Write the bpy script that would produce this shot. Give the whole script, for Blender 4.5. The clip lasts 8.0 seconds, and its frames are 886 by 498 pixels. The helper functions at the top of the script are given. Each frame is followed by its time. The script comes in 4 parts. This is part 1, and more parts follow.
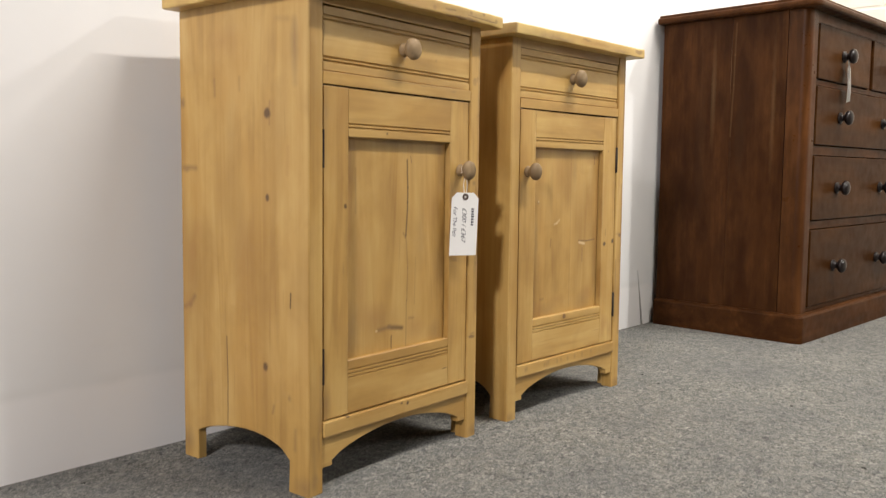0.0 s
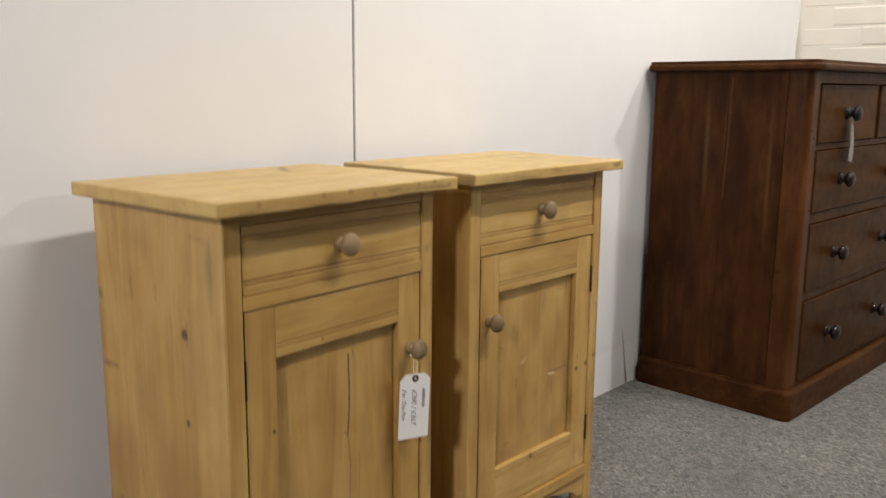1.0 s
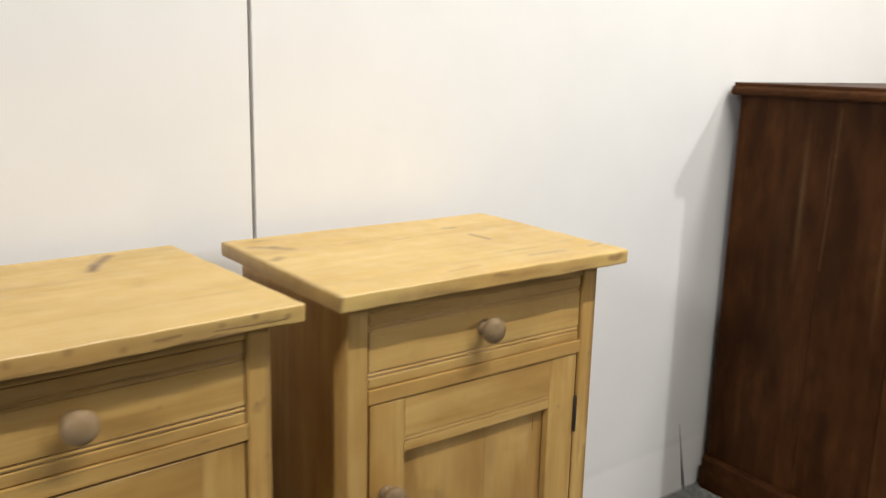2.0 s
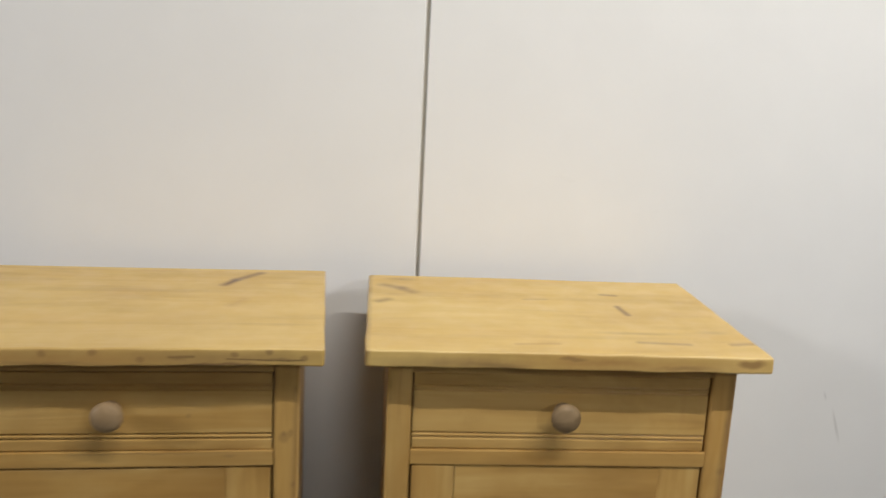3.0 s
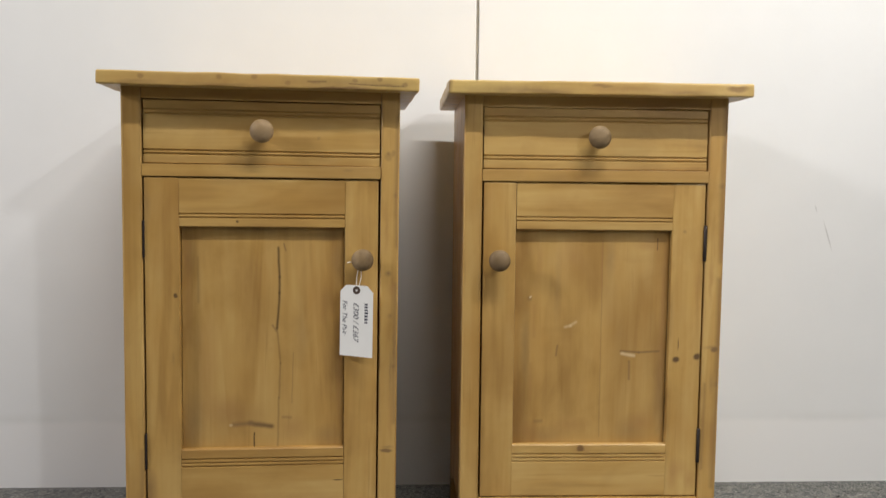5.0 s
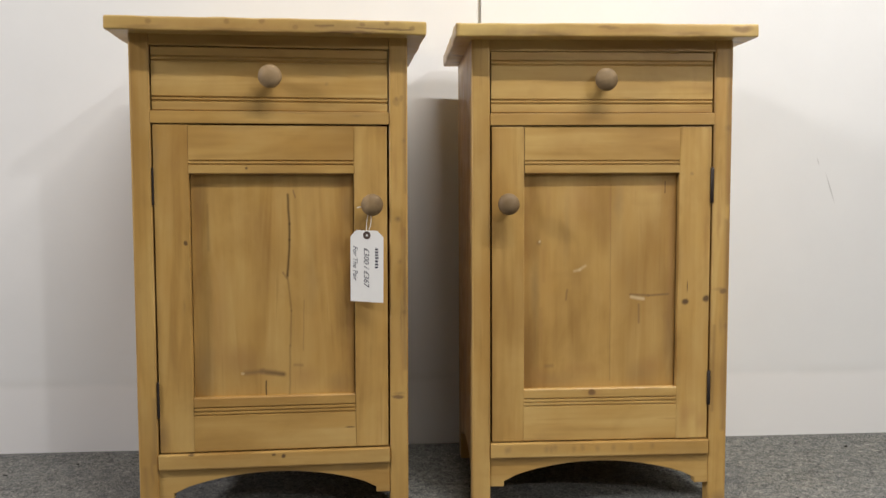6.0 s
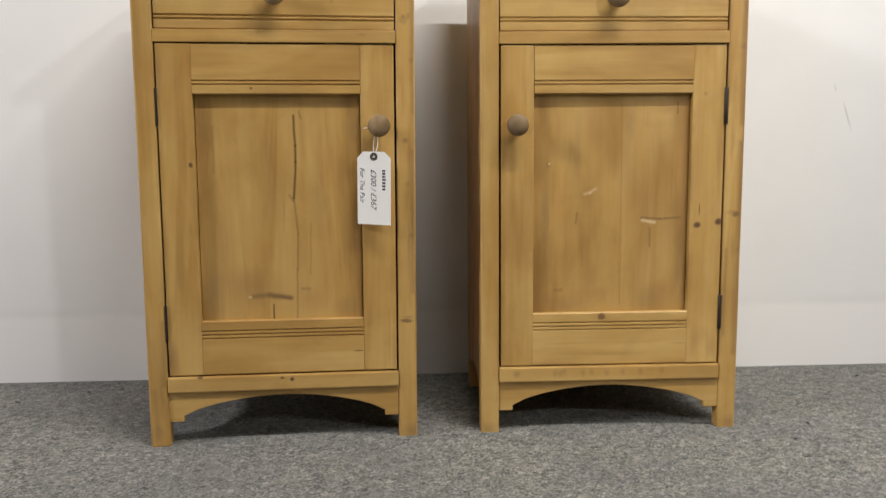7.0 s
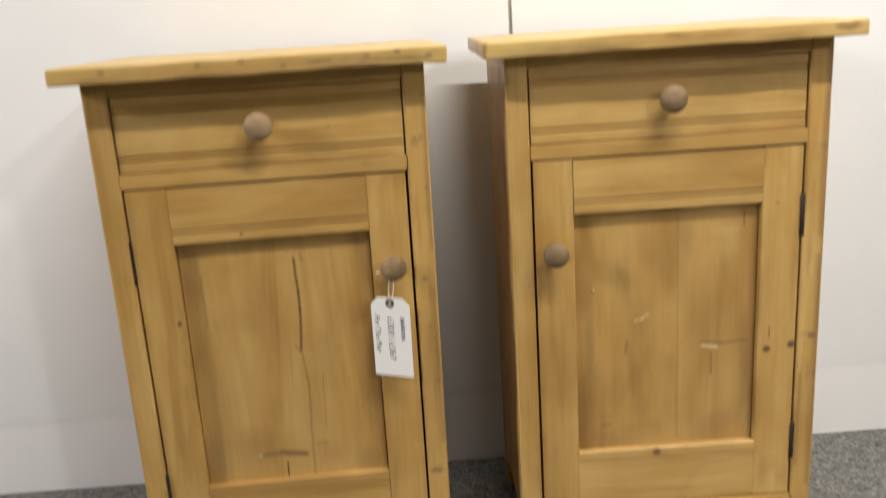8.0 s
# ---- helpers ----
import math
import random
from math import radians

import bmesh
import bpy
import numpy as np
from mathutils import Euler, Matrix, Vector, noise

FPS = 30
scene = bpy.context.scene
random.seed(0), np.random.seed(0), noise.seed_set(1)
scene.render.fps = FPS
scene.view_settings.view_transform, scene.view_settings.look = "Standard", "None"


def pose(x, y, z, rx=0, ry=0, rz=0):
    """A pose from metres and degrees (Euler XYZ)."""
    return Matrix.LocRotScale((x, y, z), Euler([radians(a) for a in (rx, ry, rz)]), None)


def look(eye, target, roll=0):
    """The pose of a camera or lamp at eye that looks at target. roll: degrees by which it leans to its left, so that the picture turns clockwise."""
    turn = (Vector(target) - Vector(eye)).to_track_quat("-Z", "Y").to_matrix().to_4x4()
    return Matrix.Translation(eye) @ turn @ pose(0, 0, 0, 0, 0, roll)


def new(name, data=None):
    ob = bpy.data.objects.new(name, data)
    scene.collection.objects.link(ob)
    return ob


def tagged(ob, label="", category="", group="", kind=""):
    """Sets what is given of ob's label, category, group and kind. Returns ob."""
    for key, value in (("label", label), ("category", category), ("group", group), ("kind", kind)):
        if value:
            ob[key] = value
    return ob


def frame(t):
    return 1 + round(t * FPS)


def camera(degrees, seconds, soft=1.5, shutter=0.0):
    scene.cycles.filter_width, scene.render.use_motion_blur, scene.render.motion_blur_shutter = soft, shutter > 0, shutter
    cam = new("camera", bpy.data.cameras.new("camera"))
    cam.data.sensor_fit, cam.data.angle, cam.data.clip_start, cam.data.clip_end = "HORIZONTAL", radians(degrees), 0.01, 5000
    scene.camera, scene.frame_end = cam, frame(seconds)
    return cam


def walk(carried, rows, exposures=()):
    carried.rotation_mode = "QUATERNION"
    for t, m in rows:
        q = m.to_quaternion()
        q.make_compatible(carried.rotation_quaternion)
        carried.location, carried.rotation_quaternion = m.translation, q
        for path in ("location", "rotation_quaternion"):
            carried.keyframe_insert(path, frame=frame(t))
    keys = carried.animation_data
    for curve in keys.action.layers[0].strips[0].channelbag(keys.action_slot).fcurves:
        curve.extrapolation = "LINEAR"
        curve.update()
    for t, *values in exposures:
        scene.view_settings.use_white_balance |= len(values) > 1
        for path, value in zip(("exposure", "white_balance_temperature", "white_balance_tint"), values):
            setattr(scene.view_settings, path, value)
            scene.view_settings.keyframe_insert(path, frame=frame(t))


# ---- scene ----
cam = camera(55.0, 8.0, soft=1.3, shutter=0.35)
PATH = [
    (0, (0.02, -0.026, 0.497), (1.499, 1.308, 0.318), 0.5),
    (0.5, (0.095, -0.003, 0.628), (1.574, 1.325, 0.41), 0.2),
    (1, (0.22, 0.028, 0.919), (1.669, 1.357, 0.55), 0.4),
    (1.5, (0.424, 0.116, 1.025), (1.711, 1.584, 0.591), -0.9),
    (1.7, (0.594, 0.166, 1.031), (1.892, 1.621, 0.587), -0.0),
    (2.8, (1.274, 0.112, 1.082), (1.62, 2.036, 0.659), 4.3),
    (3, (1.308, 0.051, 1.096), (1.484, 1.996, 0.665), 2.8),
    (3.2, (1.323, -0.018, 1.097), (1.417, 1.931, 0.658), 0.9),
    (3.5, (1.292, -0.15, 1.084), (1.398, 1.798, 0.641), 0.7),
    (4, (1.235, -0.3, 0.971), (1.405, 1.648, 0.552), 1.2),
    (4.5, (1.215, -0.337, 0.792), (1.387, 1.639, 0.534), 2.5),
    (4.7, (1.238, -0.349, 0.704), (1.36, 1.64, 0.537), 1.3),
    (5.8, (1.202, -0.354, 0.563), (1.322, 1.636, 0.407), -0.4),
    (6, (1.204, -0.36, 0.531), (1.33, 1.631, 0.381), -0.3),
    (6.5, (1.2, -0.355, 0.495), (1.327, 1.632, 0.304), -0.2),
    (7, (1.208, -0.349, 0.481), (1.308, 1.632, 0.223), -0.5),
    (7.5, (1.216, -0.266, 0.554), (1.261, 1.694, 0.16), -2.0),
    (8, (1.223, -0.102, 0.81), (1.261, 1.828, 0.287), -3.7),
]
EXPOSURES = [(0.0, -0.18, 6620, 11), (0.5, -0.38, 6620, 11), (1.0, -0.84, 6580, 11), (1.5, -0.6, 6550, 10), (2.8, -1.0, 6300, 9), (3.5, -1.05, 6300, 9),
             (4.0, -0.97, 6300, 9), (4.5, -0.72, 6300, 9), (6.0, -0.51, 6370, 10), (6.5, -0.56, 6370, 10), (7.0, -0.41, 6400, 10), (8.0, -0.38, 6500, 10)]
walk(cam, [(t, look(eye, target, roll)) for t, eye, target, roll in PATH], EXPOSURES)

# ---- light: a showroom under ceiling lamps, with unseen fill lamps added ----
world = bpy.data.worlds.new("room_air")
world.use_nodes = True
world.node_tree.nodes["Background"].inputs[0].default_value = (0.55, 0.65, 0.85, 1)
world.node_tree.nodes["Background"].inputs[1].default_value = 0.025
scene.world = world


def area_lamp(name, eye, target, sx, sy, watts, colour, spread=180):
    data = bpy.data.lights.new(name, "AREA")
    data.shape, data.size, data.size_y, data.energy, data.color = "RECTANGLE", sx, sy, watts, colour
    data.spread = radians(spread)
    ob = new(name, data)
    ob.matrix_world = look(eye, target)
    return ob


def spot_lamp(name, eye, target, degrees, blend, radius, watts, colour):
    data = bpy.data.lights.new(name, "SPOT")
    data.spot_size, data.spot_blend, data.shadow_soft_size, data.energy, data.color = radians(degrees), blend, radius, watts, colour
    ob = new(name, data)
    ob.matrix_world = look(eye, target)
    return ob


WARM, COOL = (1.0, 0.945, 0.87), (0.74, 0.86, 1.0)
area_lamp("ceiling_tube_front", (1.9, -0.12, 2.9), (1.9, 1.2, 0.6), 1.25, 0.04, 74, WARM)
area_lamp("ceiling_tube_chest", (2.85, -0.14, 2.9), (2.85, 1.2, 0.6), 0.4, 0.04, 50, WARM)
spot_lamp("track_spot", (3.5, -2.6, 2.5), (2.6, 1.3, 0.7), 62, 1.0, 0.07, 282, (0.99, 0.98, 0.97))
# unseen spot added far left to brighten the left wall
spot_lamp("track_spot_wall", (-3.0, -0.6, 2.7), (-0.1, 1.3, 0.5), 64, 1.0, 0.25, 770, (1.0, 0.955, 0.95))
# unseen fill added in the west to brighten the left cabinet's side
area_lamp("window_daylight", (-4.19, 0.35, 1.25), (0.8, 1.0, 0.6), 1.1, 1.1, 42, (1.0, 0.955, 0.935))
# weak cool fill added at the rear, not a known lamp
area_lamp("ceiling_lamp_rear", (0.6, -3.4, 2.93), (0.6, -3.2, 0.0), 3.5, 1.0, 3, COOL)

# ---- materials ----


class Net:
    """A small builder of node materials."""

    def __init__(self, name):
        self.mat = bpy.data.materials.new(name)
        self.mat.use_nodes = True
        self.tree = self.mat.node_tree
        self.bsdf = self.tree.nodes["Principled BSDF"]

    def node(self, kind, operation=""):
        n = self.tree.nodes.new(kind)
        if operation:
            n.operation = operation
        return n

    def put(self, socket, value):
        if isinstance(value, bpy.types.NodeSocket):
            self.tree.links.new(value, socket)
        else:
            socket.default_value = value

    def coords(self):
        return self.node("ShaderNodeTexCoord").outputs["Object"]

    def maths(self, op, a, b=0.0, c=0.0, clamp=False):
        n = self.node("ShaderNodeMath", operation=op)
        n.use_clamp = clamp
        self.put(n.inputs[0], a), self.put(n.inputs[1], b), self.put(n.inputs[2], c)
        return n.outputs[0]

    def vec(self, op, a, b=(0, 0, 0)):
        n = self.node("ShaderNodeVectorMath", operation=op)
        self.put(n.inputs[0], a), self.put(n.inputs[1], b)
        return n.outputs["Value"] if op == "LENGTH" else n.outputs["Vector"]

    def noise(self, where, scale, detail=3.0, rough=0.55, distortion=0.0):
        n = self.node("ShaderNodeTexNoise")
        self.put(n.inputs["Vector"], where)
        n.inputs["Scale"].default_value, n.inputs["Detail"].default_value = scale, detail
        n.inputs["Roughness"].default_value, n.inputs["Distortion"].default_value = rough, distortion
        return n.outputs["Fac"]

    def ramp(self, fac, stops):
        n = self.node("ShaderNodeValToRGB")
        self.put(n.inputs[0], fac)
        el = n.color_ramp.elements
        while len(el) < len(stops):
            el.new(0.5)
        for e, (p, c) in zip(el, stops):
            e.position, e.color = p, (*c, 1) if len(c) == 3 else c
        return n.outputs["Color"]

    def span(self, fac, lo, hi, a=0.0, b=1.0):
        n = self.node("ShaderNodeMapRange")
        self.put(n.inputs[0], fac)
        for i, v in enumerate((lo, hi, a, b)):
            n.inputs[i + 1].default_value = v
        return n.outputs[0]

    def mix(self, fac, a, b, blend="MIX"):
        n = self.node("ShaderNodeMix")
        n.data_type, n.blend_type = "RGBA", blend
        self.put(n.inputs["Factor"], fac)
        self.put(n.inputs[6], (*a, 1) if isinstance(a, tuple) else a)
        self.put(n.inputs[7], (*b, 1) if isinstance(b, tuple) else b)
        return n.outputs[2]

    def bump(self, height, strength, distance):
        n = self.node("ShaderNodeBump")
        n.inputs["Strength"].default_value, n.inputs["Distance"].default_value = strength, distance
        self.put(n.inputs["Height"], height)
        self.tree.links.new(n.outputs["Normal"], self.bsdf.inputs["Normal"])

    def finish(self, colour, rough, metal=0.0, specular=0.5, coat=0.0):
        self.put(self.bsdf.inputs["Base Color"], (*colour, 1) if isinstance(colour, tuple) else colour)
        self.put(self.bsdf.inputs["Roughness"], rough)
        self.bsdf.inputs["Metallic"].default_value = metal
        self.bsdf.inputs["Specular IOR Level"].default_value = specular
        self.bsdf.inputs["Coat Weight"].default_value = coat
        return self.mat


def wood(name, axis, light, mid, dark, marks=(), strokes=(), rough=0.42, figure=1.0, coat=0.06, specular=0.5, streak=1.0, edge_amount=1.0):
    """Timber whose grain runs along axis (0, 1, 2). marks: centre, radii, strength and colour of knots, splits and stains."""
    net = Net(name)
    p = net.coords()
    info = net.node("ShaderNodeObjectInfo").outputs["Random"]
    shift = net.node("ShaderNodeCombineXYZ")
    for i, k in enumerate((13.7, 9.1, 17.3)):
        net.put(shift.inputs[i], net.maths("MULTIPLY", info, k))
    at = net.vec("ADD", p, shift.outputs[0])
    def along(across, lengthwise):
        v = [across, across, across]
        v[axis] = lengthwise
        return net.vec("MULTIPLY", at, tuple(v))
    fibres = net.noise(along(85.0, 3.0), 1.0, 4.0, 0.6)
    rings = net.noise(along(15.0, 1.2), 1.0, 3.0, 0.5, 0.9)
    bands = net.noise(along(42.0, 1.6), 1.0, 3.0, 0.5)
    blotch = net.noise(along(17.0, 6.0), 1.0, 4.0, 0.6, 0.4)
    clouds = net.noise(along(8.0, 3.2), 1.0, 2.0, 0.5)
    hue = net.noise(along(11.0, 4.5), 1.0, 3.0, 0.55)
    grime = net.noise(net.vec("ADD", at, (3.1, 7.7, 1.9)), 9.0, 4.0, 0.6, 0.5)
    dashes = net.noise(along(150.0, 7.0), 1.0, 2.0, 0.6)
    lines = net.maths("SINE", net.maths("MULTIPLY", rings, 40.0))
    grain = net.maths("ADD", net.maths("MULTIPLY", rings, 0.36), net.maths("MULTIPLY", blotch, 0.36))
    grain = net.maths("ADD", grain, net.maths("MULTIPLY", net.maths("SUBTRACT", fibres, 0.5), 0.17 * streak))
    grain = net.maths("ADD", grain, net.maths("ADD", net.maths("MULTIPLY", net.maths("SUBTRACT", bands, 0.5), 0.24 * streak), 0.13))
    grain = net.maths("ADD", grain, net.maths("MULTIPLY", lines, 0.026 * figure))
    colour = net.ramp(grain, [(0.34, light), (0.5, mid), (0.68, dark)])
    ruddy = (mid[0] * 0.92, mid[1] * 0.78, mid[2] * 0.56)
    drab = (mid[0] * 0.66, mid[1] * 0.6, mid[2] * 0.5)
    colour = net.mix(net.span(hue, 0.48, 0.74, 0.0, 0.45), colour, ruddy)
    much = 0.45 + 0.55 * streak
    colour = net.mix(net.span(clouds, 0.5, 0.78, 0.0, 0.7 * much), colour, dark)
    colour = net.mix(net.span(clouds, 0.46, 0.25, 0.0, 0.5), colour, light)
    colour = net.mix(net.span(grime, 0.52, 0.72, 0.0, 0.34 * much), colour, drab)
    # patchy darkening that runs in from the long edges of each board
    across = net.node("ShaderNodeSeparateXYZ")
    net.put(across.inputs[0], net.node("ShaderNodeTexCoord").outputs["Generated"])
    u = across.outputs["Z" if axis == 0 else "X"]
    rim = net.maths("MINIMUM", u, net.maths("SUBTRACT", 1.0, u))
    edge_dark = net.maths("MULTIPLY", net.span(rim, 0.0, 0.17, 0.55 * edge_amount, 0.0), net.span(net.noise(along(26.0, 9.0), 1.0, 3.0, 0.6), 0.42, 0.66))
    colour = net.mix(edge_dark, colour, (dark[0] * 0.8, dark[1] * 0.75, dark[2] * 0.7))
    colour = net.mix(net.span(dashes, 0.64, 0.78, 0.0, 0.38 * streak), colour, dark)
    colour = net.mix(net.maths("MULTIPLY", net.maths("FRACT", net.maths("MULTIPLY", info, 7.31)), 0.22), colour, dark)
    wobble = net.node("ShaderNodeTexNoise")
    net.put(wobble.inputs["Vector"], p)
    wobble.inputs["Scale"].default_value = 55.0
    jig = net.vec("MULTIPLY", net.vec("SUBTRACT", wobble.outputs["Color"], (0.5, 0.5, 0.5)), (0.007, 0.007, 0.007))
    rough_p = net.vec("ADD", p, jig)
    tints = {"knot": (0.075, 0.038, 0.018), "split": (0.05, 0.024, 0.01), "stain": (0.2, 0.12, 0.055), "scrape": (0.72, 0.58, 0.36), "halo": (0.34, 0.175, 0.055), "smear": (0.17, 0.095, 0.042), "scar": (0.24, 0.14, 0.062)}
    for line in strokes:
        start, end, radius, strength, tint, flat = line
        run = Vector(end) - Vector(start)
        run = Vector((run.x * flat[0], run.y * flat[1], run.z * flat[2]))
        here = net.vec("MULTIPLY", net.vec("SUBTRACT", net.vec("ADD", p, net.vec("MULTIPLY", jig, (0.28, 0.28, 0.28))), start), flat)
        dot = net.node("ShaderNodeVectorMath", operation="DOT_PRODUCT")
        net.put(dot.inputs[0], here), net.put(dot.inputs[1], tuple(run / run.length_squared))
        share = net.maths("MULTIPLY", dot.outputs["Value"], 1.0, clamp=True)
        scaled = net.node("ShaderNodeVectorMath", operation="SCALE")
        net.put(scaled.inputs[0], tuple(run)), net.put(scaled.inputs["Scale"], share)
        d = net.maths("DIVIDE", net.vec("LENGTH", net.vec("SUBTRACT", here, scaled.outputs[0])), radius)
        colour = net.mix(net.span(d, 0.0, 1.0, strength, 0.0), colour, tints[tint])
    for centre, radii, strength, tint in marks:
        d = net.vec("LENGTH", net.vec("DIVIDE", net.vec("SUBTRACT", p if tint == "split" else rough_p, centre), radii))
        edge = (0.5, 1.0) if tint in ("knot", "split", "scrape", "smear") else (0.0, 1.0)
        colour = net.mix(net.span(d, edge[0], edge[1], strength, 0.0), colour, tints[tint])
    net.bump(net.maths("ADD", fibres, net.maths("MULTIPLY", lines, 0.15)), 0.12, 0.002)
    return net.finish(colour, net.span(net.noise(at, 30.0), 0.3, 0.7, rough - 0.07, rough + 0.09), coat=coat, specular=specular)


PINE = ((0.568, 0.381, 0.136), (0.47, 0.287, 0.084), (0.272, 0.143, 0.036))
# the tops use a lighter, yellower palette than the bodies
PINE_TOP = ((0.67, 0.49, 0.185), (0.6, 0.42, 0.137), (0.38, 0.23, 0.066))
MAHOGANY = ((0.108, 0.042, 0.0132), (0.058, 0.0218, 0.0066), (0.028, 0.0102, 0.0034))
WALNUT = ((0.079, 0.032, 0.0092), (0.05, 0.0195, 0.0054), (0.026, 0.0095, 0.0027))


def plain(name, colour, rough, metal=0.0, grain=0.06, scale=60.0, bump=0.0, specular=0.5):
    """A painted or cast surface with faint variation at two scales."""
    net = Net(name)
    p = net.coords()
    a, b = net.noise(p, scale, 4.0), net.noise(p, scale * 0.08, 2.0)
    f = net.maths("ADD", net.maths("MULTIPLY", a, 0.5), net.maths("MULTIPLY", b, 0.5))
    lo, hi = tuple(c * (1 - grain) for c in colour), tuple(min(1, c * (1 + grain)) for c in colour)
    if bump:
        net.bump(a, bump, 0.002)
    return net.finish(net.ramp(f, [(0.3, lo), (0.7, hi)]), rough, metal, specular)


def carpet_material():
    net = Net("grey_carpet")
    p = net.coords()
    loops, tufts, tone = net.noise(p, 280.0, 3.0, 0.8), net.noise(p, 115.0, 3.0, 0.75, 1.2), net.noise(p, 26.0, 5.0, 0.7, 0.6)
    cloud, hue = net.noise(p, 4.0, 4.0, 0.65), net.noise(p, 60.0, 4.0, 0.75)
    f = net.maths("ADD", net.maths("MULTIPLY", loops, 0.36), net.maths("MULTIPLY", tufts, 0.54))
    f = net.maths("ADD", f, net.maths("MULTIPLY", tone, 0.1))
    colour = net.ramp(f, [(0.39, (0.034, 0.036, 0.036)), (0.47, (0.128, 0.131, 0.124)), (0.535, (0.228, 0.228, 0.209)), (0.61, (0.4, 0.39, 0.35))])
    colour = net.mix(net.span(hue, 0.46, 0.72, 0.0, 0.4), colour, (0.23, 0.21, 0.175))
    colour = net.mix(net.span(hue, 0.46, 0.28, 0.0, 0.3), colour, (0.13, 0.142, 0.155))
    colour = net.mix(net.span(cloud, 0.38, 0.7, 0.0, 0.45), colour, (0.115, 0.118, 0.122))
    net.bump(f, 0.9, 0.004)
    return net.finish(colour, 0.95, specular=0.1)


def wall_material(name, colour, scratches=(), low_band=()):
    net = Net(name)
    p = net.coords()
    fine, mid, wide = net.noise(p, 260.0, 3.0), net.noise(p, 9.0, 3.0), net.noise(p, 1.3, 2.0)
    f = net.maths("ADD", net.maths("MULTIPLY", mid, 0.4), net.maths("MULTIPLY", wide, 0.6))
    lo = tuple(c * 0.955 for c in colour)
    scuff = net.span(net.noise(net.vec("MULTIPLY", p, (7, 7, 26)), 1.0, 5.0, 0.7), 0.66, 0.8, 0.0, 0.16)
    col = net.mix(scuff, net.ramp(f, [(0.35, lo), (0.65, colour)]), (0.6, 0.58, 0.54))
    if low_band:
        # the lowest strip is slightly lighter, with a faint grubby edge
        edge, band_tone = low_band
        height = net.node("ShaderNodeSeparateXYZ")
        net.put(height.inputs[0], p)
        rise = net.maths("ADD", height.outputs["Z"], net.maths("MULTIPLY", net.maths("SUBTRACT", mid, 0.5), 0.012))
        col = net.mix(net.span(rise, edge - 0.006, edge + 0.004, 1.0, 0.0), col, band_tone)
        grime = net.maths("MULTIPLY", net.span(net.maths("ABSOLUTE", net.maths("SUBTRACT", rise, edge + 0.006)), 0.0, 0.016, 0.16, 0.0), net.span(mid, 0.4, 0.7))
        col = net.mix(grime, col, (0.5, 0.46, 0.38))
    for x, z, lean, half_width, half_length, strength in scratches:
        axes = net.node("ShaderNodeSeparateXYZ")
        net.put(axes.inputs[0], p)
        along = net.maths("SUBTRACT", axes.outputs["Z"], z)
        across = net.maths("SUBTRACT", net.maths("SUBTRACT", axes.outputs["X"], x), net.maths("MULTIPLY", along, lean))
        d = net.maths("SQRT", net.maths("ADD", net.maths("POWER", net.maths("ABSOLUTE", net.maths("DIVIDE", across, half_width)), 2.0), net.maths("POWER", net.maths("ABSOLUTE", net.maths("DIVIDE", along, half_length)), 2.0)))
        col = net.mix(net.span(d, 0.3, 1.0, strength, 0.0), col, (0.25, 0.24, 0.22))
    net.bump(net.maths("ADD", net.maths("MULTIPLY", fine, 0.3), mid), 0.06, 0.004)
    return net.finish(col, 0.65, specular=0.15)


M_carpet = carpet_material()
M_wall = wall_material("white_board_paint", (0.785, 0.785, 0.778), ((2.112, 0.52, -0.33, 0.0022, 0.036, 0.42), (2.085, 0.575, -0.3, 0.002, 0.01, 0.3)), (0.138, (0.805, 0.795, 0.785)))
M_brick = wall_material("cream_masonry_paint", (0.87, 0.83, 0.74))
M_joint = plain("joint_grey", (0.81, 0.767, 0.67), 0.8)
M_dark = plain("void_black", (0.02, 0.02, 0.022), 0.9)
# ceiling and far walls are unseen; their dark grey is chosen to cut bounced light
M_ceiling = plain("ceiling_grey", (0.13, 0.14, 0.155), 0.8)
M_far = plain("far_wall_grey", (0.13, 0.14, 0.155), 0.8)
M_pine_v = wood("pine_upright", 2, *PINE)
M_pine_h = wood("pine_crosswise", 0, *PINE)
M_pine_d = wood("pine_sides", 2, *PINE, edge_amount=0.0)
M_knob = wood("grey_brown_knob_wood", 1, (0.36, 0.255, 0.145), (0.24, 0.165, 0.085), (0.1, 0.064, 0.032), rough=0.6, coat=0.0, specular=0.3)
M_inside = wood("unlit_carcass_pine", 0, *PINE, rough=0.7)
M_iron = plain("dark_iron", (0.045, 0.035, 0.03), 0.5, 0.6, 0.3)
M_mahog_v = wood("mahogany_upright", 2, *MAHOGANY, rough=0.4, figure=0.6, coat=0.0, specular=0.07)
M_mahog_h = wood("mahogany_crosswise", 0, *MAHOGANY, rough=0.4, figure=0.6, coat=0.0, specular=0.07)
# mahogany lightened for the corner columns: the rounding's highlight is put into the colour
M_lit_column = wood("mahogany_corner_column", 2, (0.135, 0.053, 0.0165), (0.075, 0.028, 0.0085), (0.034, 0.012, 0.0038), rough=0.34, figure=0.6, coat=0.0, specular=0.12, streak=0.6)
M_walnut_h = wood("drawer_veneer", 0, *WALNUT, rough=0.36, figure=0.4, coat=0.0, specular=0.05, streak=0.35)
M_ebony = plain("ebonised_knob", (0.012, 0.008, 0.0075), 0.3, 0.0, 0.2, specular=0.3)
M_card = plain("white_card", (0.8, 0.79, 0.76), 0.7, 0.0, 0.02)
M_ink = plain("black_ink", (0.03, 0.03, 0.05), 0.6)
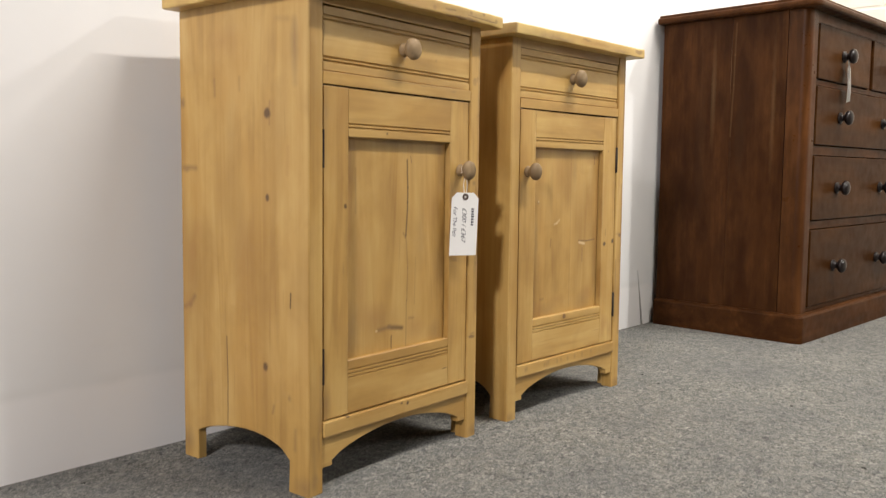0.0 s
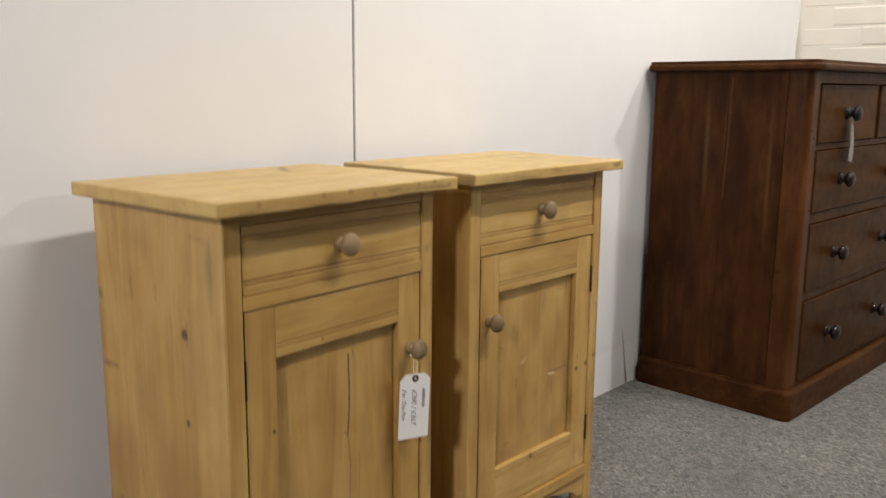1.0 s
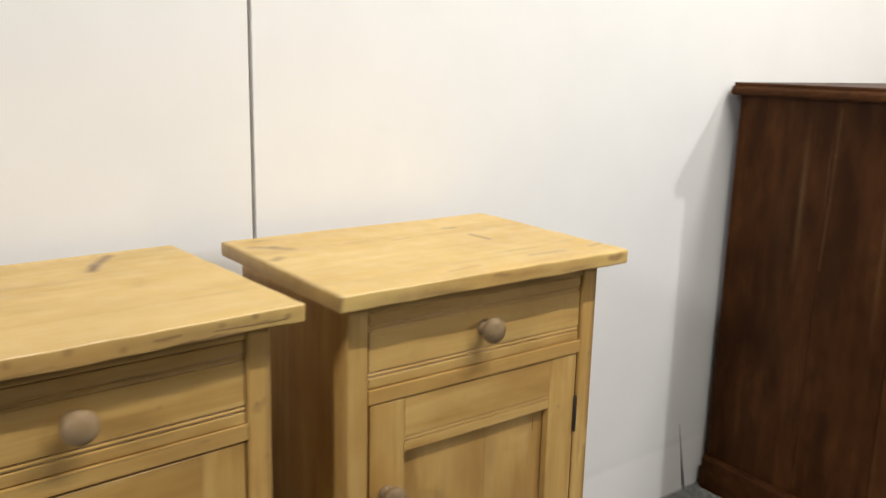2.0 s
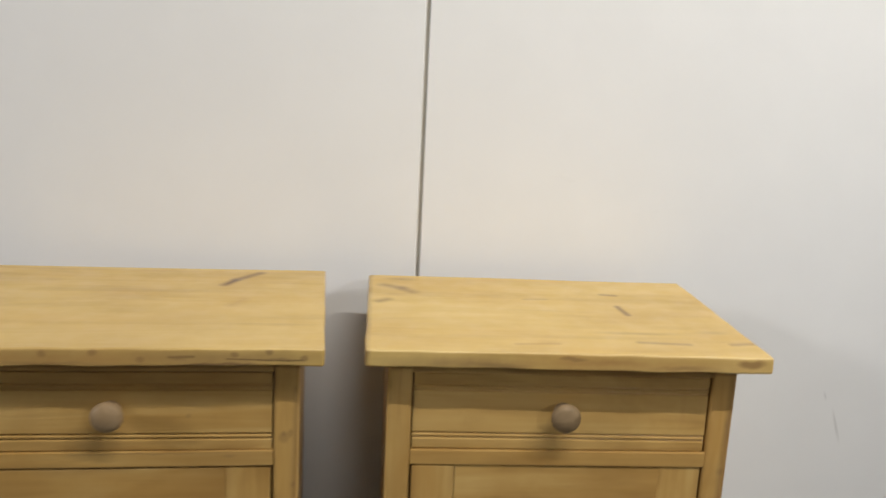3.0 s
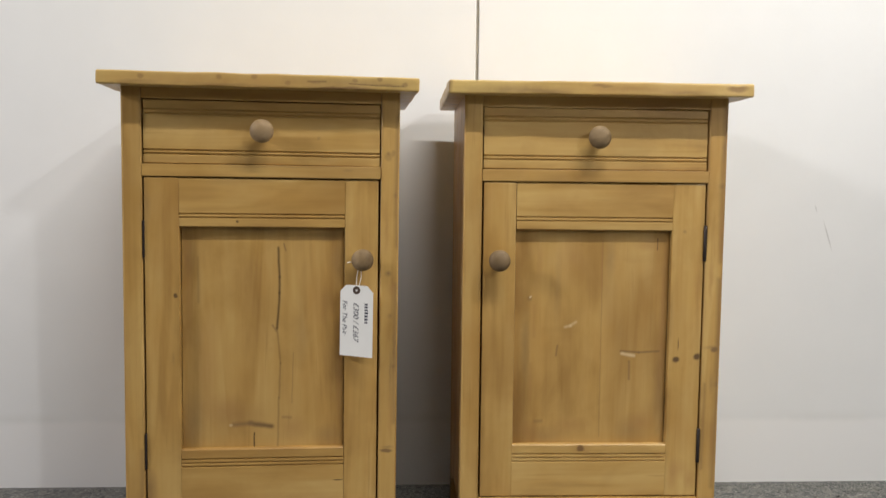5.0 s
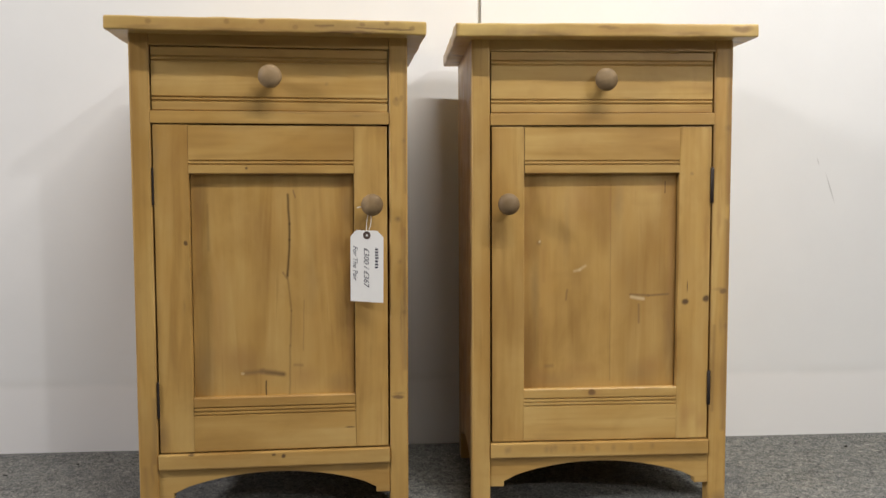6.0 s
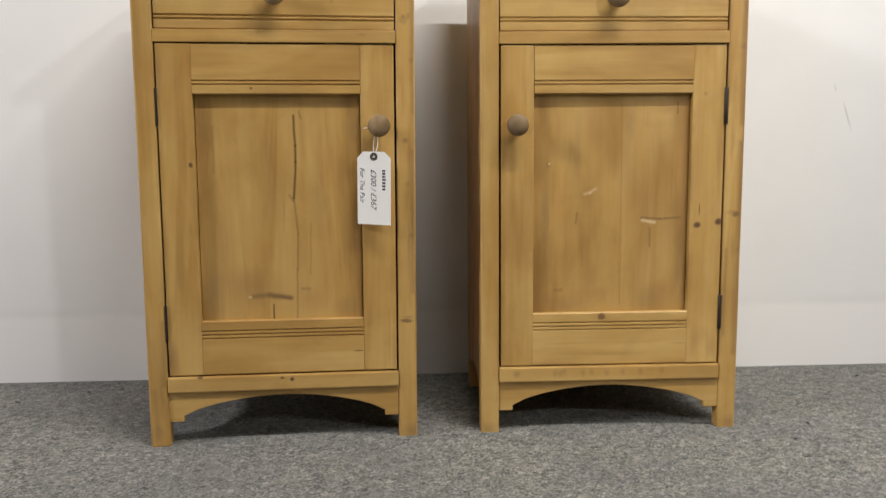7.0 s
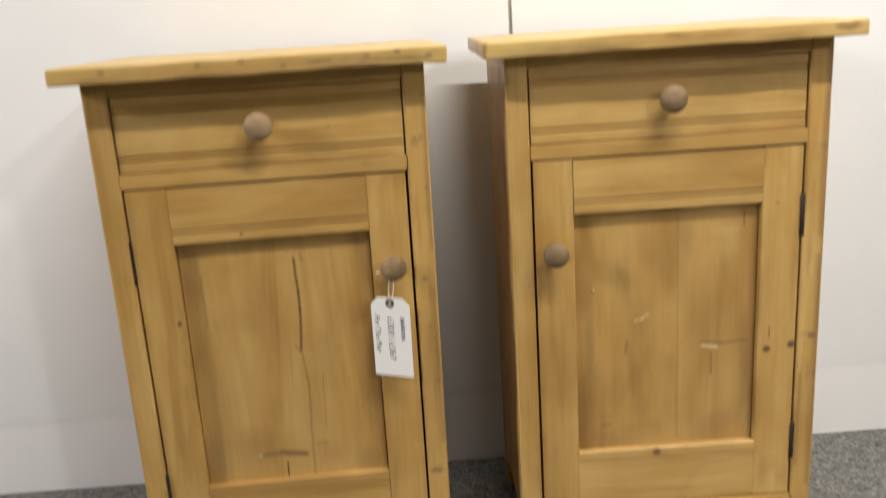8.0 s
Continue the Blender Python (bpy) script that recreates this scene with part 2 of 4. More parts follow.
M_eyelet = plain("brown_fibre_eyelet", (0.17, 0.12, 0.095), 0.6)
M_lint = plain("dark_lint", (0.04, 0.038, 0.036), 0.9)
M_string = plain("cotton_string", (0.72, 0.68, 0.6), 0.9)

# ---- mesh helpers ----


def part(name, bm, material, parent=None, label="", smooth=False):
    """Links a bmesh as one mesh object, under a thing or a part."""
    bmesh.ops.recalc_face_normals(bm, faces=bm.faces)
    data = bpy.data.meshes.new(name)
    bm.to_mesh(data)
    bm.free()
    data.materials.append(material)
    if smooth:
        for poly in data.polygons:
            poly.use_smooth = True
    ob = new(name, data)
    ob.parent = parent
    return tagged(ob, label)


def thing(name, m, label, category, group=""):
    ob = new(name)
    ob.empty_display_size = 0.1
    ob.matrix_world = m
    return tagged(ob, label, category, group)


def soften(bm, width, segments=2, limit=40):
    edges = [e for e in bm.edges if len(e.link_faces) == 2 and e.calc_face_angle(0) > radians(limit)]
    bmesh.ops.bevel(bm, geom=edges, offset=width, segments=segments, profile=0.6, affect="EDGES", clamp_overlap=True)
    return bm


def box(x0, x1, y0, y1, z0, z1, bevel=0.0, segments=2, bm=None):
    bm = bm or bmesh.new()
    vs = [bm.verts.new((x, y, z)) for x in (x0, x1) for y in (y0, y1) for z in (z0, z1)]
    for f in ((0, 1, 3, 2), (4, 6, 7, 5), (0, 4, 5, 1), (2, 3, 7, 6), (0, 2, 6, 4), (1, 5, 7, 3)):
        bm.faces.new([vs[i] for i in f])
    if bevel:
        bmesh.ops.recalc_face_normals(bm, faces=bm.faces)
        soften(bm, bevel, segments)
    return bm


def slab(points, axis, lo, hi, bevel=0.0, segments=1):
    """A closed outline in the plane across axis, pulled from lo to hi along it."""
    bm = bmesh.new()

    def place(p, k):
        q = list(p)
        q.insert(axis, k)
        return q
    a = [bm.verts.new(place(p, lo)) for p in points]
    b = [bm.verts.new(place(p, hi)) for p in points]
    n = len(points)
    bm.faces.new(a), bm.faces.new(b)
    for i in range(n):
        bm.faces.new((a[i], a[(i + 1) % n], b[(i + 1) % n], b[i]))
    bmesh.ops.recalc_face_normals(bm, faces=bm.faces)
    if bevel:
        soften(bm, bevel, segments, 50)
    return bm


def moulded(x0, x1, y_front, y_back, z0, z1, grooves=(), depth=0.0028, half=0.002, round_edge=0.0012):
    """A board that runs along x, its face ploughed with grooves at the heights given."""
    r = round_edge
    outline = [(y_back, z0), (y_front + r, z0), (y_front, z0 + r)]
    for g in sorted(grooves):
        outline += [(y_front, g - half), (y_front + depth * 0.8, g - half * 0.55), (y_front + depth, g), (y_front + depth * 0.8, g + half * 0.55), (y_front, g + half)]
    outline += [(y_front, z1 - r), (y_front + r, z1), (y_back, z1)]
    return slab(outline, 0, x0, x1)


def lathe(profile, centre, direction, turns=28):
    """A turned form: (radius, height) pairs about an axis from centre along direction."""
    bm = bmesh.new()
    q = Vector((0, 0, 1)).rotation_difference(Vector(direction)).to_matrix()
    loops = []
    for r, h in profile:
        loops.append([bm.verts.new(Vector(centre) + q @ Vector((r * math.cos(a), r * math.sin(a), h))) for a in (2 * math.pi * k / turns for k in range(turns))])
    for lower, upper in zip(loops, loops[1:]):
        for k in range(turns):
            bm.faces.new((lower[k], lower[(k + 1) % turns], upper[(k + 1) % turns], upper[k]))
    bm.faces.new(loops[0]), bm.faces.new(loops[-1])
    return bm


def tube(points, radius, sides=7):
    bm = bmesh.new()
    pts = [Vector(p) for p in points]
    rings = []
    for i, p in enumerate(pts):
        t = (pts[min(i + 1, len(pts) - 1)] - pts[max(i - 1, 0)]).normalized()
        u = t.orthogonal().normalized()
        v = t.cross(u)
        rings.append([bm.verts.new(p + radius * (math.cos(a) * u + math.sin(a) * v)) for a in (2 * math.pi * k / sides for k in range(sides))])
    for lower, upper in zip(rings, rings[1:]):
        for k in range(sides):
            bm.faces.new((lower[k], lower[(k + 1) % sides], upper[(k + 1) % sides], upper[k]))
    bm.faces.new(rings[0]), bm.faces.new(rings[-1])
    return bm


def structure(name, bm, material, label):
    return tagged(part(name, bm, material), label, kind="structure")


# ---- the room ----
FLOOR = 0.004
WALL_Y, END_X, WEST_X, SOUTH_Y, HIGH = 1.344, 3.735, -4.2, -7.5, 3.0
structure("floor", box(WEST_X - 0.2, END_X + 0.2, SOUTH_Y - 0.2, WALL_Y + 0.2, -0.12, FLOOR), M_carpet, "speckled grey cord carpet laid wall to wall")
structure("ceiling", box(WEST_X - 0.2, END_X + 0.2, SOUTH_Y - 0.2, WALL_Y + 0.2, HIGH, HIGH + 0.12), M_ceiling, "unseen plain grey ceiling, kept dark to cut bounced light")
# opening cut only for the west fill lamp; no window is known here
FILL_Y0, FILL_Y1, FILL_Z0, FILL_Z1 = -0.25, 0.95, 0.65, 1.85
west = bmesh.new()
for y0, y1, z0, z1 in ((SOUTH_Y - 0.2, FILL_Y0, 0.0, HIGH), (FILL_Y1, WALL_Y + 0.2, 0.0, HIGH), (FILL_Y0, FILL_Y1, 0.0, FILL_Z0), (FILL_Y0, FILL_Y1, FILL_Z1, HIGH)):
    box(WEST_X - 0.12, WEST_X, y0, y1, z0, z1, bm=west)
structure("wall_west", west, M_far, "unseen plain grey wall with an opening added for the fill lamp")
structure("wall_south", box(WEST_X, END_X, SOUTH_Y - 0.12, SOUTH_Y, 0.0, HIGH), M_far, "unseen plain grey wall, kept dark to cut bounced light")
north = structure("wall_north", box(WEST_X, END_X, WALL_Y + 0.014, WALL_Y + 0.12, 0.0, HIGH), M_joint, "white partition wall of butted painted boards")
SEAM = 1.3865
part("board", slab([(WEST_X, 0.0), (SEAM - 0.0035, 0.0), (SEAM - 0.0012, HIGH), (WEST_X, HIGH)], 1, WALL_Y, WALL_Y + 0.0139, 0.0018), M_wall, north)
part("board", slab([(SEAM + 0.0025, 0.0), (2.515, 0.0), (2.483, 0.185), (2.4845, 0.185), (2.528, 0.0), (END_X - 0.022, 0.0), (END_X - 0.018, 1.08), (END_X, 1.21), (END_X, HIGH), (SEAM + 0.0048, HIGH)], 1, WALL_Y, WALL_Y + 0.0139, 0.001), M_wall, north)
part("board_gap", box(2.475, 2.55, WALL_Y + 0.0105, WALL_Y + 0.0138, 0.001, 0.19), M_dark, north)
part("board_gap", box(END_X - 0.03, END_X, WALL_Y + 0.0105, WALL_Y + 0.0138, 0.001, 1.22), M_dark, north)
east = structure("wall_east", box(END_X + 0.0025, END_X + 0.22, SOUTH_Y, WALL_Y + 0.12, 0.0, HIGH), M_brick, "cream painted brick wall with flush joints")

# ---- the pine bedside cabinets ----
HALF, STILE = 0.2092, 0.0292
TOP_LO, TOP_HI = 0.758, 0.7785
INNER = HALF - STILE


def arch(x0, x1, z_end, z_top, notch, step, count=18):
    """The lower outline of an apron from x0 to x1: a flat end, a small step, then a curve."""
    pts = [(x0, z_end), (x0 + notch, z_end), (x0 + notch, z_end + step)]
    a, b = x0 + notch + 0.003, x1 - notch - 0.003
    for i in range(count + 1):
        u = i / count
        pts.append((a + (b - a) * u, z_end + step + 0.001 + (z_top - z_end - step) * math.sin(math.pi * u) ** 0.72))
    return pts + [(x1 - notch, z_end + step), (x1 - notch, z_end), (x1, z_end)]


def turned_knob(name, centre, radius, reach, material, parent, label):
    r = radius
    profile = [(r * 0.62, 0.0), (r * 0.66, reach * 0.06), (r * 0.52, reach * 0.16), (r * 0.44, reach * 0.3), (r * 0.5, reach * 0.42), (r * 0.8, reach * 0.5), (r * 0.97, reach * 0.62), (r, reach * 0.72), (r * 0.94, reach * 0.83), (r * 0.74, reach * 0.93), (r * 0.4, reach * 0.985), (r * 0.08, reach)]
    return part(name, lathe(profile, centre, (0, -1, 0)), material, parent, label, smooth=True)


def hinge(x, z0, z1, side, parent):
    bm = box(x - 0.001, x + 0.001, 0.0, 0.02, z0, z1)
    leaf = part("hinge", lathe([(0.002, 0.0), (0.0027, 0.001), (0.0027, z1 - z0 - 0.001), (0.002, z1 - z0)], (x, 0.001 if side > 0 else 0.004, z0), (0, 0, 1), 10), M_iron, parent, "small dark iron butt hinge", smooth=True)
    part("hinge_leaf", bm, M_iron, leaf)
    for k in (0.2, 0.5, 0.8):
        part("hinge_pin", lathe([(0.003, 0.0), (0.003, 0.0012)], (x, 0.001 if side > 0 else 0.004, z0 + (z1 - z0) * k), (0, 0, 1), 10), M_iron, leaf)


def side_outline(depth):
    """Side board seen from the side: (depth, height), with the arched foot."""
    y0, y1 = 0.0006, depth
    pts = [(y0, 0.0), (y0 + 0.046, 0.0), (y0 + 0.044, 0.050)]
    a, b = y0 + 0.047, y1 - 0.042
    for i in range(17):
        u = i / 16
        pts.append((a + (b - a) * u, 0.052 + 0.027 * math.sin(math.pi * u ** 0.8) ** 0.75))
    return pts + [(y1 - 0.04, 0.052), (y1 - 0.04, 0.0), (y1, 0.0), (y1, TOP_LO + 0.006), (y0, TOP_LO + 0.006)]


def worn_board(x0, x1, y0, y1, z0, z1, seed):
    """A top board with knocked, slightly wavy edges."""
    bm = box(x0, x1, y0, y1, z0, z1, 0.0035, 3)
    for axis, cuts in ((0, 40), (1, 28)):
        edges = [e for e in bm.edges if abs(e.verts[0].co[axis] - e.verts[1].co[axis]) > 0.2]
        bmesh.ops.subdivide_edges(bm, edges=edges, cuts=cuts, use_grid_fill=True)
    for v in bm.verts:
        near = min(v.co.x - x0, x1 - v.co.x, v.co.y - y0)
        if near < 0.006:
            v.co += 0.0011 * noise.noise_vector(v.co * 22.0 + Vector((seed, 0, 0))) + 0.0006 * noise.noise_vector(v.co * 6.0 + Vector((0, seed, 0)))
    return bm


def pine_cabinet(m, hinge_side, depth, mats, label):
    """hinge_side: -1 where the door hangs on its left, 1 on its right."""
    cab = thing("bedside_cabinet", m, label, "cabinet", "pair of bedside cabinets")
    for s in (-1, 1):
        x_out, x_in = s * HALF, s * (HALF - 0.017)
        part("side_panel", slab(side_outline(depth), 0, min(x_out, x_in), max(x_out, x_in), 0.0014), mats["side"], cab)
        part("front_stile", slab([(s * INNER, 0.0), (s * (HALF - 0.0009), 0.0), (s * (HALF - 0.0009), TOP_LO + 0.006), (s * INNER, TOP_LO + 0.006)], 1, 0.0, 0.0275, 0.0038, 3), mats["stile"], cab)
    part("back_panel", box(0.0175 - HALF, HALF - 0.0175, depth - 0.014, depth - 0.004, 0.06, TOP_LO + 0.006), M_inside, cab)
    part("bottom_board", box(0.0175 - HALF, HALF - 0.0175, 0.0285, depth - 0.015, 0.09, 0.104), M_inside, cab)
    part("shelf_divider", box(0.0175 - HALF, HALF - 0.0175, 0.03, depth - 0.015, 0.626, 0.64), M_inside, cab)
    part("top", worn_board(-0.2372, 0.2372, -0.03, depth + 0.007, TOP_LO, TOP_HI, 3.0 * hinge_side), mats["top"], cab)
    part("top_rail", box(-INNER, INNER, 0.002, 0.022, 0.7405, TOP_LO + 0.006, 0.001), M_pine_h, cab)
    drawer = part("drawer", moulded(-INNER + 0.0022, INNER - 0.0022, 0.003, 0.022, 0.6440, 0.7390, (0.7245, 0.7185, 0.6640, 0.6585)), mats["drawer"], cab)
    part("drawer_box", box(-INNER + 0.007, INNER - 0.007, 0.0235, depth - 0.03, 0.647, 0.7345), M_inside, drawer)
    turned_knob("knob", (0.0, 0.003, 0.6945), 0.0178, 0.0305, M_knob, drawer, "turned grey-brown wooden knob")
    part("drawer_rail", box(-INNER, INNER, 0.0, 0.022, 0.6245, 0.6433, 0.001), mats["rail"], cab)
    part("lower_rail", box(-INNER, INNER, -0.003, 0.022, 0.0875, 0.112, 0.0025), mats["lower_rail"], cab)
    part("apron", slab([*arch(-INNER, INNER, 0.039, 0.078, 0.0225, 0.009), (INNER, 0.0872), (-INNER, 0.0872)], 1, 0.003, 0.02, 0.001), M_pine_h, cab)
    # the door: framed panel
    D0, D1, X = 0.1138, 0.6228, INNER - 0.0025
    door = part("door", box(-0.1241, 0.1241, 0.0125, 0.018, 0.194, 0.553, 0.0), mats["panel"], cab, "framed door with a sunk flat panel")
    for s in (-1, 1):
        lo, hi = sorted((s * X, s * 0.1255))
        part("door_stile", box(lo, hi, 0.002, 0.022, D0, D1, 0.0016), mats["door_stile"] if s == hinge_side else M_pine_v, door)
    part("door_rail", moulded(-0.1253, 0.1253, 0.0022, 0.022, 0.548, D1 - 0.0003, (0.5680, 0.5625), half=0.0015), mats["door_top"], door)
    part("door_rail", moulded(-0.1253, 0.1253, 0.0022, 0.022, D0 + 0.0003, 0.1995, (0.1838, 0.1778, 0.1722), half=0.0015), mats["door_low"], door)
    turned_knob("knob", (-hinge_side * 0.153, 0.002, 0.5005), 0.0172, 0.0295, M_knob, door, "turned grey-brown wooden knob")
    for ob in cab.children_recursive:
        seed = Vector((len(ob.name) * 3.1, hinge_side * 5.7, ob.data.vertices[0].co.z * 9.0))
        for v in ob.data.vertices:
            v.co += 0.0009 * noise.noise_vector(v.co * 5.0 + seed)
    for z0, z1 in ((0.50, 0.557), (0.17, 0.226)):
        hinge(hinge_side * (X + 0.0012), z0, z1, hinge_side, door)
    return cab


def mark(x, y, z, rx, ry, rz, strength, tint):
    return ((x, y, z), (rx, ry, rz), strength, tint)


FACE, FLAT, FLANK = (1, 0, 1), (1, 1, 0), (0, 1, 1)


def trail(points, radius, strength, tint, flat=FACE):
    """A wandering crack or stain through points."""
    return tuple((a, b, radius, strength, tint, flat) for a, b in zip(points, points[1:]))


SIDE = -HALF
